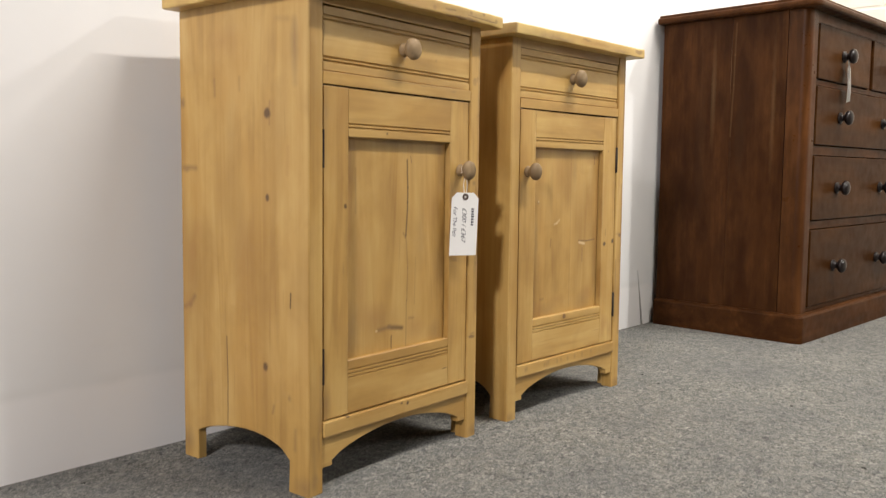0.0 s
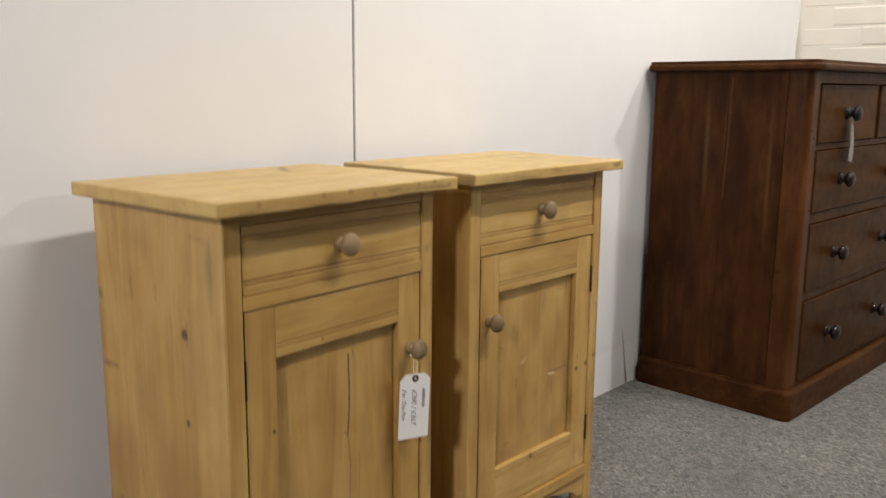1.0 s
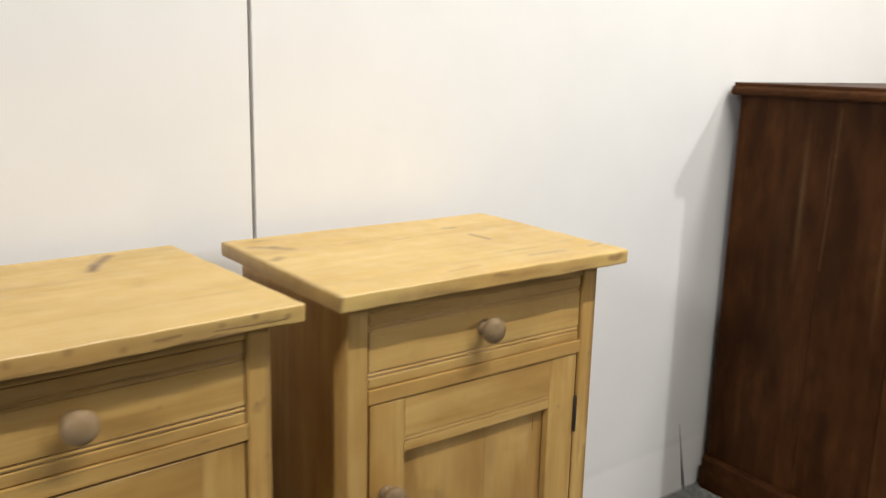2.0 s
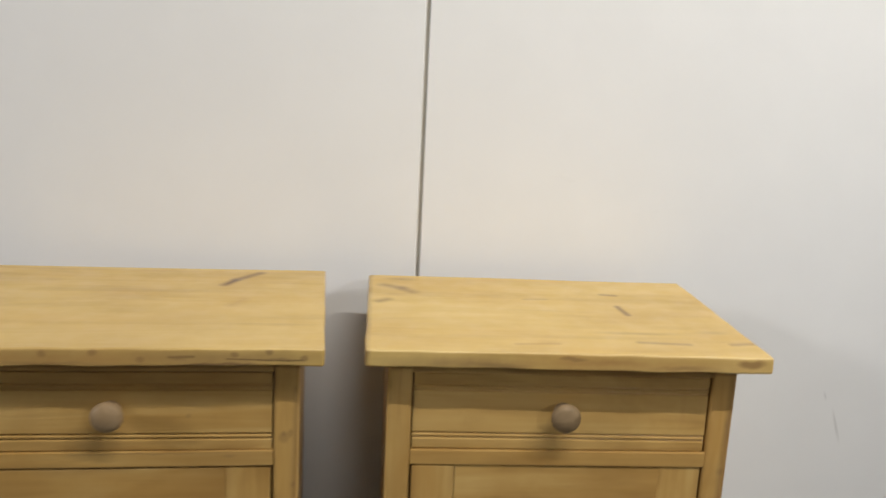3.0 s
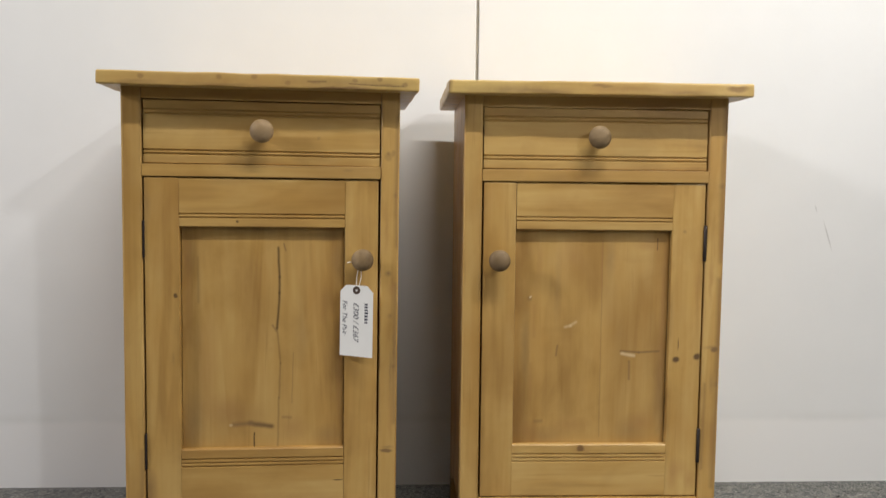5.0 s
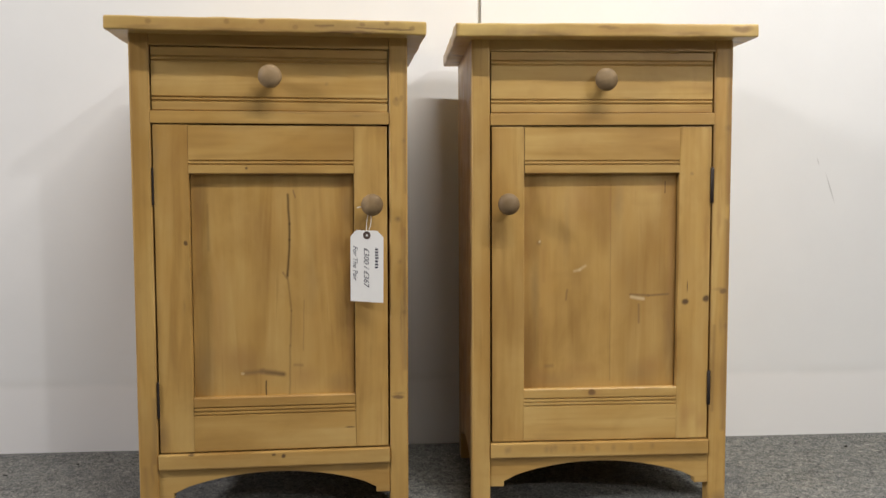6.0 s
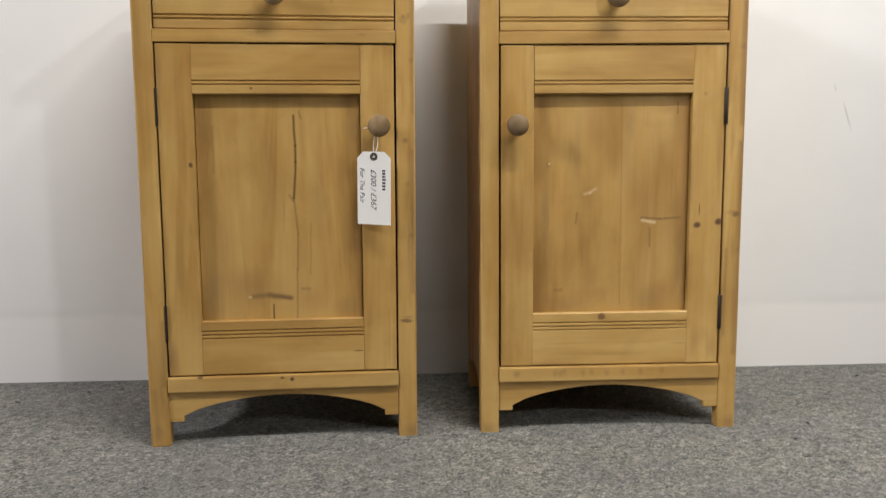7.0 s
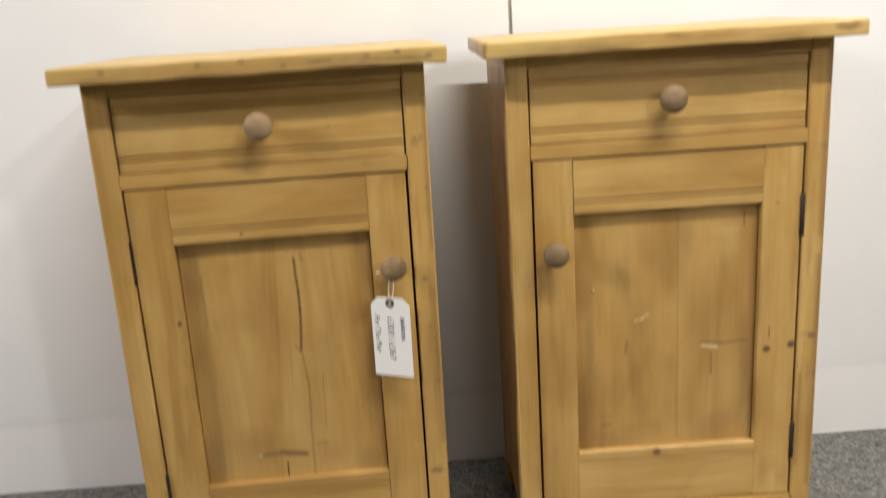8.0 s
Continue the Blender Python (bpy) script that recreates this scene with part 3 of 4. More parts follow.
left_mats = {
    "side": wood("pine_side_with_knots", 2, *PINE, edge_amount=0.0, strokes=(
        *trail(((SIDE, 0.197, 0.225), (SIDE, 0.195, 0.15), (SIDE, 0.196, 0.078)), 0.0022, 0.75, "split", FLANK), *trail(((SIDE, 0.04, 0.31), (SIDE, 0.041, 0.288)), 0.0026, 0.85, "split", FLANK), *trail(((SIDE, 0.285, 0.282), (SIDE, 0.297, 0.268), (SIDE, 0.312, 0.262)), 0.008, 0.7, "smear", FLANK), *trail(((SIDE, 0.275, 0.4), (SIDE, 0.292, 0.36), (SIDE, 0.296, 0.31)), 0.02, 0.35, "halo", FLANK),
        *trail(((SIDE, 0.276, 0.4985), (SIDE, 0.312, 0.4995)), 0.007, 0.6, "smear", FLANK), *trail(((SIDE, 0.316, 0.61), (SIDE, 0.31, 0.604)), 0.008, 0.65, "smear", FLANK), *trail(((SIDE, 0.031, 0.715), (SIDE, 0.029, 0.625)), 0.01, 0.25, "smear", FLANK), *trail(((SIDE, 0.07, 0.722), (SIDE, 0.045, 0.718)), 0.007, 0.2, "smear", FLANK),
        *trail(((SIDE, 0.224, 0.64), (SIDE, 0.223, 0.615)), 0.005, 0.4, "smear", FLANK), *trail(((SIDE, 0.16, 0.64), (SIDE, 0.16, 0.62)), 0.004, 0.3, "smear", FLANK), *trail(((SIDE, 0.087, 0.6), (SIDE, 0.088, 0.565)), 0.003, 0.5, "smear", FLANK), *trail(((SIDE, 0.045, 0.53), (SIDE, 0.047, 0.49)), 0.006, 0.3, "halo", FLANK), *trail(((SIDE, 0.08, 0.13), (SIDE, 0.083, 0.118)), 0.004, 0.5, "smear", FLANK), *trail(((SIDE, 0.03, 0.1), (SIDE, 0.031, 0.07)), 0.006, 0.4, "smear", FLANK)),
        marks=(
        mark(SIDE, 0.092, 0.5825, 0.03, 0.022, 0.03, 0.4, "halo"), mark(SIDE, 0.092, 0.5825, 0.03, 0.0095, 0.0115, 0.85, "knot"), mark(SIDE, 0.093, 0.4537, 0.03, 0.014, 0.018, 0.35, "halo"), mark(SIDE, 0.093, 0.4537, 0.03, 0.0065, 0.0075, 0.85, "knot"), mark(SIDE, 0.1, 0.189, 0.03, 0.016, 0.02, 0.35, "halo"), mark(SIDE, 0.1, 0.189, 0.03, 0.0075, 0.0095, 0.8, "knot"),
        mark(SIDE, 0.3, 0.272, 0.03, 0.02, 0.028, 0.6, "halo"), mark(SIDE, 0.302, 0.495, 0.03, 0.012, 0.006, 0.6, "stain"), mark(SIDE, 0.31, 0.61, 0.03, 0.008, 0.01, 0.6, "stain"), mark(SIDE, 0.0435, 0.148, 0.03, 0.006, 0.008, 0.6, "stain"),
        mark(SIDE, 0.03, 0.68, 0.03, 0.012, 0.05, 0.45, "stain"), mark(SIDE, 0.2, 0.7, 0.03, 0.05, 0.03, 0.4, "halo"), mark(SIDE, 0.15, 0.35, 0.03, 0.03, 0.09, 0.25, "halo"), mark(SIDE, 0.31, 0.03, 0.03, 0.03, 0.03, 0.6, "stain"), mark(SIDE, 0.01, 0.015, 0.03, 0.03, 0.02, 0.6, "stain"))),
    "stile": wood("pine_stile_left_cabinet", 2, *PINE, strokes=(
        *trail(((0.206, 0, 0.72), (0.204, 0, 0.6), (0.206, 0, 0.52)), 0.0055, 0.4, "smear"), *trail(((0.205, 0, 0.46), (0.203, 0, 0.33), (0.205, 0, 0.24)), 0.006, 0.45, "smear"), *trail(((-0.184, 0, 0.2), (-0.185, 0, 0.1)), 0.005, 0.4, "smear"), *trail(((-0.2, 0, 0.09), (-0.197, 0, 0.03)), 0.008, 0.35, "smear")), marks=(
        mark(0.1935, 0, 0.477, 0.007, 0.03, 0.006, 0.8, "stain"), mark(0.2, 0, 0.455, 0.006, 0.03, 0.03, 0.6, "halo"), mark(0.193, 0, 0.194, 0.012, 0.03, 0.004, 0.85, "smear"), mark(0.2, 0, 0.25, 0.005, 0.03, 0.05, 0.6, "halo"), mark(0.192, 0, 0.66, 0.008, 0.03, 0.009, 0.35, "smear"), mark(0.19, 0, 0.55, 0.004, 0.03, 0.05, 0.5, "halo"), mark(0.205, 0, 0.36, 0.004, 0.03, 0.05, 0.5, "stain"),
        mark(0.193, 0, 0.665, 0.004, 0.03, 0.005, 0.6, "stain"), mark(0.2, 0, 0.665, 0.004, 0.03, 0.006, 0.35, "smear"), mark(0.195, 0, 0.20, 0.012, 0.03, 0.0035, 0.6, "stain"), mark(0.196, 0, 0.41, 0.006, 0.03, 0.006, 0.5, "stain"), mark(0.198, 0, 0.32, 0.0025, 0.03, 0.06, 0.5, "stain"), mark(-0.198, 0, 0.02, 0.012, 0.04, 0.02, 0.6, "stain"), mark(-0.19, 0, 0.09, 0.004, 0.03, 0.05, 0.4, "stain"), mark(0.2, 0, 0.012, 0.02, 0.04, 0.018, 0.6, "stain"))),
    "top": wood("pine_top_left_cabinet", 0, *PINE_TOP, figure=0.6, streak=0.35, edge_amount=0.0, strokes=(
        *trail(((0.099, 0.235, 0), (0.112, 0.262, 0), (0.143, 0.303, 0)), 0.011, 0.85, "smear", FLAT), *trail(((0.102, 0.24, 0), (0.113, 0.262, 0)), 0.006, 0.7, "knot", FLAT), *trail(((0.118, 0.135, 0), (0.132, 0.165, 0)), 0.012, 0.3, "halo", FLAT),
        *trail(((0.131, -0.03, 0.7668), (0.165, -0.03, 0.7655), (0.197, -0.03, 0.7645), (0.212, -0.03, 0.7655)), 0.0014, 0.9, "split"), *trail(((0.07, -0.03, 0.7685), (0.096, -0.03, 0.7695)), 0.0025, 0.7, "split")), marks=(
        *(mark(x, -0.03, z, 0.0055, 0.012, 0.0045, 0.55, "smear") for x, z in ((-0.172, 0.77), (-0.06, 0.7715), (-0.009, 0.7725), (0.039, 0.765), (0.14, 0.772), (0.176, 0.774), (0.214, 0.768))),
        # the last two marks brown most of the front edge
        mark(0.11, 0.23, TOP_HI, 0.05, 0.035, 0.03, 0.3, "halo"), mark(-0.13, 0.25, TOP_HI, 0.02, 0.01, 0.03, 0.3, "halo"), mark(0.19, -0.03, 0.766, 0.03, 0.02, 0.002, 0.7, "stain"), mark(0.08, -0.03, 0.768, 0.01, 0.02, 0.003, 0.6, "stain"), mark(-0.05, -0.03, 0.761, 0.1, 0.015, 0.003, 0.6, "stain"), mark(-0.18, -0.03, 0.763, 0.04, 0.015, 0.004, 0.6, "stain"), mark(0.12, -0.03, 0.76, 0.06, 0.015, 0.003, 0.8, "smear"), mark(-0.05, -0.033, 0.766, 0.28, 0.01, 0.016, 0.75, "halo"), mark(0.15, -0.033, 0.768, 0.14, 0.01, 0.012, 0.6, "stain"))),
    "drawer": wood("pine_drawer_left_cabinet", 0, *PINE, marks=(mark(0.085, 0, 0.687, 0.004, 0.03, 0.004, 0.5, "stain"),)),
    "rail": wood("pine_rail_left_cabinet", 0, *PINE, marks=(mark(0.13, 0, 0.638, 0.012, 0.03, 0.003, 0.5, "stain"), mark(0.02, 0, 0.641, 0.09, 0.03, 0.001, 0.7, "stain"))),
    "lower_rail": wood("pine_lower_rail_left_cabinet", 0, *PINE, marks=(mark(0.012, 0, 0.1045, 0.005, 0.03, 0.004, 0.9, "knot"), mark(-0.003, 0, 0.108, 0.004, 0.03, 0.003, 0.8, "knot"), mark(-0.13, 0, 0.111, 0.006, 0.03, 0.002, 0.8, "split"))),
    "panel": wood("pine_panel_left_cabinet", 2, *PINE, strokes=(
        *trail(((0.0225, 0, 0.516), (0.0245, 0, 0.47), (0.0248, 0, 0.445), (0.021, 0, 0.389)), 0.003, 0.85, "split"),
        *trail(((0.021, 0, 0.389), (0.026, 0, 0.333), (0.0235, 0, 0.278), (0.022, 0, 0.2)), 0.0026, 0.36, "split"),
        *trail(((0.014, 0, 0.394), (0.02, 0, 0.385)), 0.0025, 0.6, "smear"), *trail(((0.031, 0, 0.522), (0.034, 0, 0.512)), 0.002, 0.7, "smear"),
        *trail(((-0.046, 0, 0.2355), (-0.02, 0, 0.238), (0.0125, 0, 0.2325)), 0.0065, 0.7, "smear"), *trail(((-0.014, 0, 0.2355), (0.012, 0, 0.2325)), 0.005, 0.5, "knot"), *trail(((-0.0145, 0, 0.222), (-0.0145, 0, 0.2)), 0.0018, 1.0, "split"),
        *trail(((0.03, 0, 0.247), (0.042, 0, 0.246)), 0.0035, 0.45, "smear"), *trail(((0.046, 0, 0.35), (0.044, 0, 0.27)), 0.0015, 0.4, "smear"), *trail(((-0.1, 0, 0.5), (-0.099, 0, 0.43)), 0.003, 0.3, "smear")),
        marks=(
        # many of these brown patches run along the panel's edges and corners
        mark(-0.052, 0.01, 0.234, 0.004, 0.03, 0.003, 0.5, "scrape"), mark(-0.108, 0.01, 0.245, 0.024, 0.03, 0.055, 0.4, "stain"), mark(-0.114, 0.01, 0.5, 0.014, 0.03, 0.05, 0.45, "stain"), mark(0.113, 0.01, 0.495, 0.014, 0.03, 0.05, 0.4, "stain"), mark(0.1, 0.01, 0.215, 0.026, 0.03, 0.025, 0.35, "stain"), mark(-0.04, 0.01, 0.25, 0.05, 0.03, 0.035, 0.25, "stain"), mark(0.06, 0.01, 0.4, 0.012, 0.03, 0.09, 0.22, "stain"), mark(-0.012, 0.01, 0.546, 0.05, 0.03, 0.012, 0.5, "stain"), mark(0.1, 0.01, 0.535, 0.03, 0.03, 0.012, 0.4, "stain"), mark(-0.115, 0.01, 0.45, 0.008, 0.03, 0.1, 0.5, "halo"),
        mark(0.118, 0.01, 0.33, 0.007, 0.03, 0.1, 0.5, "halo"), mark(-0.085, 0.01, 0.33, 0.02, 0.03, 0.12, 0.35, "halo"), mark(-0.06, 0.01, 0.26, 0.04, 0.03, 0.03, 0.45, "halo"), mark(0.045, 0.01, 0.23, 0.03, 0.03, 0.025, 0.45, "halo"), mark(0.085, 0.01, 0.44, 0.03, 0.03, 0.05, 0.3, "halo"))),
    "door_stile": wood("pine_door_stile_left_cabinet", 2, *PINE, marks=(mark(-0.132, 0, 0.4415, 0.004, 0.03, 0.004, 0.85, "knot"), mark(-0.172, 0, 0.14, 0.014, 0.03, 0.035, 0.45, "stain"), mark(-0.174, 0, 0.58, 0.008, 0.03, 0.05, 0.4, "stain"), mark(-0.136, 0, 0.345, 0.003, 0.03, 0.014, 0.35, "stain"))),
    "door_top": wood("pine_door_top_left_cabinet", 0, *PINE, marks=(mark(-0.038, 0, 0.5575, 0.003, 0.03, 0.003, 0.8, "knot"),)),
    "door_low": wood("pine_door_low_left_cabinet", 0, *PINE, marks=(mark(0.117, 0, 0.1465, 0.01, 0.03, 0.0012, 0.9, "split"),)),
}
right_mats = {
    "side": M_pine_d,
    "stile": wood("pine_stile_right_cabinet", 2, *PINE, strokes=(
        *trail(((0.206, 0, 0.74), (0.203, 0, 0.62), (0.206, 0, 0.5)), 0.007, 0.5, "smear"), *trail(((0.204, 0, 0.47), (0.206, 0, 0.3), (0.203, 0, 0.13)), 0.007, 0.5, "smear"), *trail(((0.186, 0, 0.3), (0.185, 0, 0.16)), 0.004, 0.4, "smear")), marks=(
        mark(0.2, 0, 0.356, 0.008, 0.03, 0.005, 0.85, "smear"), mark(0.203, 0, 0.55, 0.005, 0.03, 0.06, 0.6, "halo"), mark(0.19, 0, 0.47, 0.004, 0.03, 0.05, 0.5, "halo"), mark(0.2, 0, 0.2, 0.006, 0.03, 0.06, 0.6, "halo"), mark(0.204, 0, 0.68, 0.004, 0.03, 0.03, 0.5, "stain"),mark(0.195, 0, 0.36, 0.016, 0.03, 0.004, 0.5, "stain"), mark(0.197, 0, 0.30, 0.006, 0.03, 0.02, 0.35, "stain"), mark(0.2, 0, 0.012, 0.02, 0.04, 0.018, 0.6, "stain"), mark(-0.2, 0, 0.01, 0.02, 0.04, 0.014, 0.5, "stain"))),
    "top": wood("pine_top_right_cabinet", 0, *PINE_TOP, figure=0.6, streak=0.35, edge_amount=0.0, strokes=(
        *trail(((0.098, 0.228, 0), (0.115, 0.225, 0)), 0.008, 0.75, "smear", FLAT), *trail(((0.104, 0.168, 0), (0.108, 0.128, 0)), 0.007, 0.9, "smear", FLAT), *trail(((-0.215, 0.25, 0), (-0.19, 0.235, 0), (-0.175, 0.215, 0)), 0.014, 0.55, "smear", FLAT), *trail(((-0.222, 0.165, 0), (-0.21, 0.175, 0)), 0.012, 0.6, "smear", FLAT),
        *trail(((-0.02, 0.192, 0), (0.01, 0.195, 0)), 0.006, 0.35, "smear", FLAT), *trail(((-0.06, 0.0, 0), (-0.01, 0.004, 0)), 0.006, 0.5, "halo", FLAT), *trail(((0.09, 0.016, 0), (0.15, 0.012, 0)), 0.007, 0.6, "smear", FLAT), *trail(((0.205, 0.015, 0), (0.235, 0.02, 0)), 0.008, 0.6, "smear", FLAT), *trail(((-0.237, -0.03, 0.76), (-0.2345, -0.03, 0.775)), 0.006, 0.7, "smear")), marks=(
        # here too the last two marks brown the front edge
        mark(-0.19, 0.285, TOP_HI, 0.03, 0.012, 0.03, 0.5, "stain"), mark(-0.2, 0.2, TOP_HI, 0.02, 0.01, 0.03, 0.3, "halo"), mark(0.1, 0.05, TOP_HI, 0.07, 0.008, 0.03, 0.45, "stain"), mark(-0.02, 0.01, TOP_HI, 0.03, 0.01, 0.03, 0.3, "halo"), mark(0.2, 0.06, TOP_HI, 0.03, 0.01, 0.03, 0.4, "stain"), mark(0.04, -0.03, 0.768, 0.06, 0.02, 0.005, 0.5, "halo"), mark(-0.09, -0.03, 0.762, 0.05, 0.015, 0.004, 0.7, "stain"), mark(0.13, -0.03, 0.763, 0.05, 0.015, 0.004, 0.7, "stain"), mark(0.0, -0.03, 0.772, 0.02, 0.015, 0.003, 0.6, "smear"), mark(0.21, -0.03, 0.77, 0.02, 0.015, 0.006, 0.7, "smear"), mark(0.2372, 0.1, 0.766, 0.012, 0.06, 0.006, 0.6, "stain"), mark(0.05, -0.033, 0.766, 0.3, 0.01, 0.016, 0.7, "halo"), mark(-0.14, -0.033, 0.764, 0.12, 0.01, 0.01, 0.6, "stain"))),
    "drawer": wood("pine_drawer_right_cabinet", 0, *PINE, marks=(mark(0.148, 0, 0.695, 0.006, 0.03, 0.03, 0.25, "halo"),)),
    "rail": M_pine_h,
    "lower_rail": wood("pine_lower_rail_right_cabinet", 0, *PINE, marks=tuple(mark(x, 0, 0.1005 + 12 * x * x % 0.004, 0.0055, 0.03, 0.008, 0.5, "stain") for x in (-0.155, -0.15, -0.09, -0.082, -0.075, -0.045, -0.03, -0.005, 0.022, 0.05, 0.085))),
    "panel": wood("pine_panel_right_cabinet", 2, *PINE, strokes=(
        *trail(((0.05, 0, 0.3515), (0.08, 0, 0.3495), (0.113, 0, 0.3515)), 0.003, 0.8, "smear"), *trail(((0.052, 0, 0.3475), (0.072, 0, 0.344)), 0.004, 0.65, "scrape"),
        *trail(((-0.042, 0, 0.391), (-0.033, 0, 0.393), (-0.024, 0, 0.399)), 0.0035, 0.4, "scrape"), *trail(((-0.0535, 0, 0.36), (-0.0555, 0, 0.344)), 0.0028, 0.6, "smear"),
        *trail(((0.064, 0, 0.335), (0.065, 0, 0.305)), 0.003, 0.6, "smear"), *trail(((0.105, 0, 0.535), (0.105, 0, 0.517)), 0.0017, 0.8, "split"),
        *trail(((0.0165, 0, 0.53), (0.0175, 0, 0.21)), 0.0016, 0.35, "smear"), *trail(((-0.093, 0, 0.425), (-0.092, 0, 0.375)), 0.004, 0.35, "halo"), *trail(((-0.097, 0, 0.33), (-0.0965, 0, 0.27)), 0.0035, 0.35, "halo"), *trail(((0.015, 0, 0.52), (0.0155, 0, 0.455)), 0.003, 0.5, "halo"), *trail(((-0.088, 0, 0.235), (-0.078, 0, 0.236)), 0.005, 0.45, "smear")),
        marks=(
        # brown patches again, several of them beside the surrounding frame
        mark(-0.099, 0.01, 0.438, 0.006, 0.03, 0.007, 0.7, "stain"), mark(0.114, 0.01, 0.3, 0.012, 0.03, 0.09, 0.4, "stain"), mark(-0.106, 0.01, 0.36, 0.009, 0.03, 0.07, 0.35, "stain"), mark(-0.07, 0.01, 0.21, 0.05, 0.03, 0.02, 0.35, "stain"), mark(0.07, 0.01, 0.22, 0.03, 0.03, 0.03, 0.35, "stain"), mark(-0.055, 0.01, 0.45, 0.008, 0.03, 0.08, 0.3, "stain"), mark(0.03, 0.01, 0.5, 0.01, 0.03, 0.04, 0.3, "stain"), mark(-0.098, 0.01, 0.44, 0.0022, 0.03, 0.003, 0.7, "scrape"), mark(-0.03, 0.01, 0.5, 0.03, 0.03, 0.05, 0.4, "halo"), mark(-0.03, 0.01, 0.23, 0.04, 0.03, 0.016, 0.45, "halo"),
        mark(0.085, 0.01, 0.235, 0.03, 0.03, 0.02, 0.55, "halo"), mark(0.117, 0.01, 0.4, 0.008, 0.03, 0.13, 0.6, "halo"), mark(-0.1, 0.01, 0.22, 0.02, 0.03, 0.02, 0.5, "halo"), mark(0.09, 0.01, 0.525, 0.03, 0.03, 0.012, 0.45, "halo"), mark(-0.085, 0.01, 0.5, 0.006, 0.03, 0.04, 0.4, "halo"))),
    "door_stile": wood("pine_door_stile_right_cabinet", 2, *PINE, marks=(
        mark(-0.158, 0, 0.362, 0.003, 0.03, 0.004, 0.6, "smear"), mark(-0.152, 0, 0.352, 0.0035, 0.03, 0.003, 0.6, "smear"), mark(-0.149, 0, 0.37, 0.0025, 0.03, 0.003, 0.5, "smear"), mark(-0.16, 0, 0.376, 0.002, 0.03, 0.002, 0.5, "smear"), mark(0.138, 0, 0.15, 0.01, 0.03, 0.03, 0.55, "halo"), mark(0.166, 0, 0.14, 0.012, 0.03, 0.02, 0.5, "halo"), mark(0.17, 0, 0.45, 0.005, 0.03, 0.08, 0.5, "halo"),mark(0.1375, 0, 0.339, 0.008, 0.03, 0.0065, 0.9, "knot"), mark(0.172, 0, 0.345, 0.0075, 0.03, 0.0078, 0.9, "knot"), mark(0.141, 0, 0.365, 0.001, 0.03, 0.012, 0.8, "split"), mark(0.146, 0, 0.546, 0.004, 0.03, 0.004, 0.6, "stain"), mark(0.15, 0, 0.16, 0.02, 0.03, 0.02, 0.3, "halo"))),
    "door_top": M_pine_h,
    "door_low": wood("pine_door_low_right_cabinet", 0, *PINE, marks=(mark(-0.014, 0, 0.1925, 0.008, 0.03, 0.007, 0.9, "knot"), mark(-0.014, 0, 0.1925, 0.02, 0.03, 0.01, 0.4, "halo"),)),
}
CAB_LEFT, CAB_RIGHT = pose(1.022, 0.969, 0.0015, 0, 0.3, 3.12), pose(1.545, 0.984, 0, 0, 0, -0.6)
pine_cabinet(CAB_LEFT, -1, 0.319, left_mats, "waxed pine bedside cabinet, shut door hinged away from its pair")
pine_cabinet(CAB_RIGHT, 1, 0.301, right_mats, "waxed pine bedside cabinet with knotty shut door and drawer")

# ---- the price tag on the pine door knob ----


def writing(text, size, m, parent, slant=0.25):
    data = bpy.data.curves.new("handwriting", "FONT")
    data.body, data.size, data.shear, data.extrude = text, size, slant, 0.00005
    data.align_x, data.align_y = "LEFT", "CENTER"
    data.materials.append(M_ink)
    ob = new("handwriting", data)
    ob.parent, ob.matrix_basis = parent, m
    return ob


def price_tag(m, w, h, label):
    """A card tag that hangs in the plane y = 0 below its eyelet at the origin."""
    tag = thing("price_tag", m, label, "tag")
    cut, up = 0.010, 0.0075
    outline = [(-w / 2, up - cut), (-w / 2, up - h), (w / 2, up - h), (w / 2, up - cut), (w / 2 - cut, up), (cut - w / 2, up)]
    bm = slab(outline, 1, -0.0003, 0.0003)
    part("card", bm, M_card, tag)
    for y in (-0.0006, 0.0006):
        ring = bmesh.new()
        inner = [ring.verts.new((0.0018 * math.cos(a), y, 0.0018 * math.sin(a))) for a in (2 * math.pi * k / 24 for k in range(24))]
        outer = [ring.verts.new((0.0062 * math.cos(a), y, 0.0062 * math.sin(a))) for a in (2 * math.pi * k / 24 for k in range(24))]
        for k in range(24):
            ring.faces.new((inner[k], inner[(k + 1) % 24], outer[(k + 1) % 24], outer[k]))
        bmesh.ops.solidify(ring, geom=ring.faces[:], thickness=0.0002)
        part("eyelet", ring, M_eyelet, tag, "brown reinforcing ring")
    return tag


tag = price_tag(CAB_LEFT @ pose(0.1445, -0.0185, 0.4535, 2.0, 1.2, -23), 0.0545, 0.112, "white card price tag hanging by string from a cabinet knob")
for x, z, text, size in ((-0.001, -0.019, "£300 / £367", 0.0125), (-0.0195, -0.017, "For The Pair", 0.0105)):
    writing(text, size, pose(x, -0.0004, z) @ pose(0, 0, 0, 90, 0, 0) @ pose(0, 0, 0, 0, 0, -90), tag)
rng = random.Random(4)
z = -0.020
for k in range(7):
    step = 0.0042 + 0.001 * rng.random()
    part("stock_bar", box(0.0135, 0.0185 + 0.001 * rng.random(), -0.00045, -0.0003, z - step * 0.62, z), M_ink, tag)
    z -= step
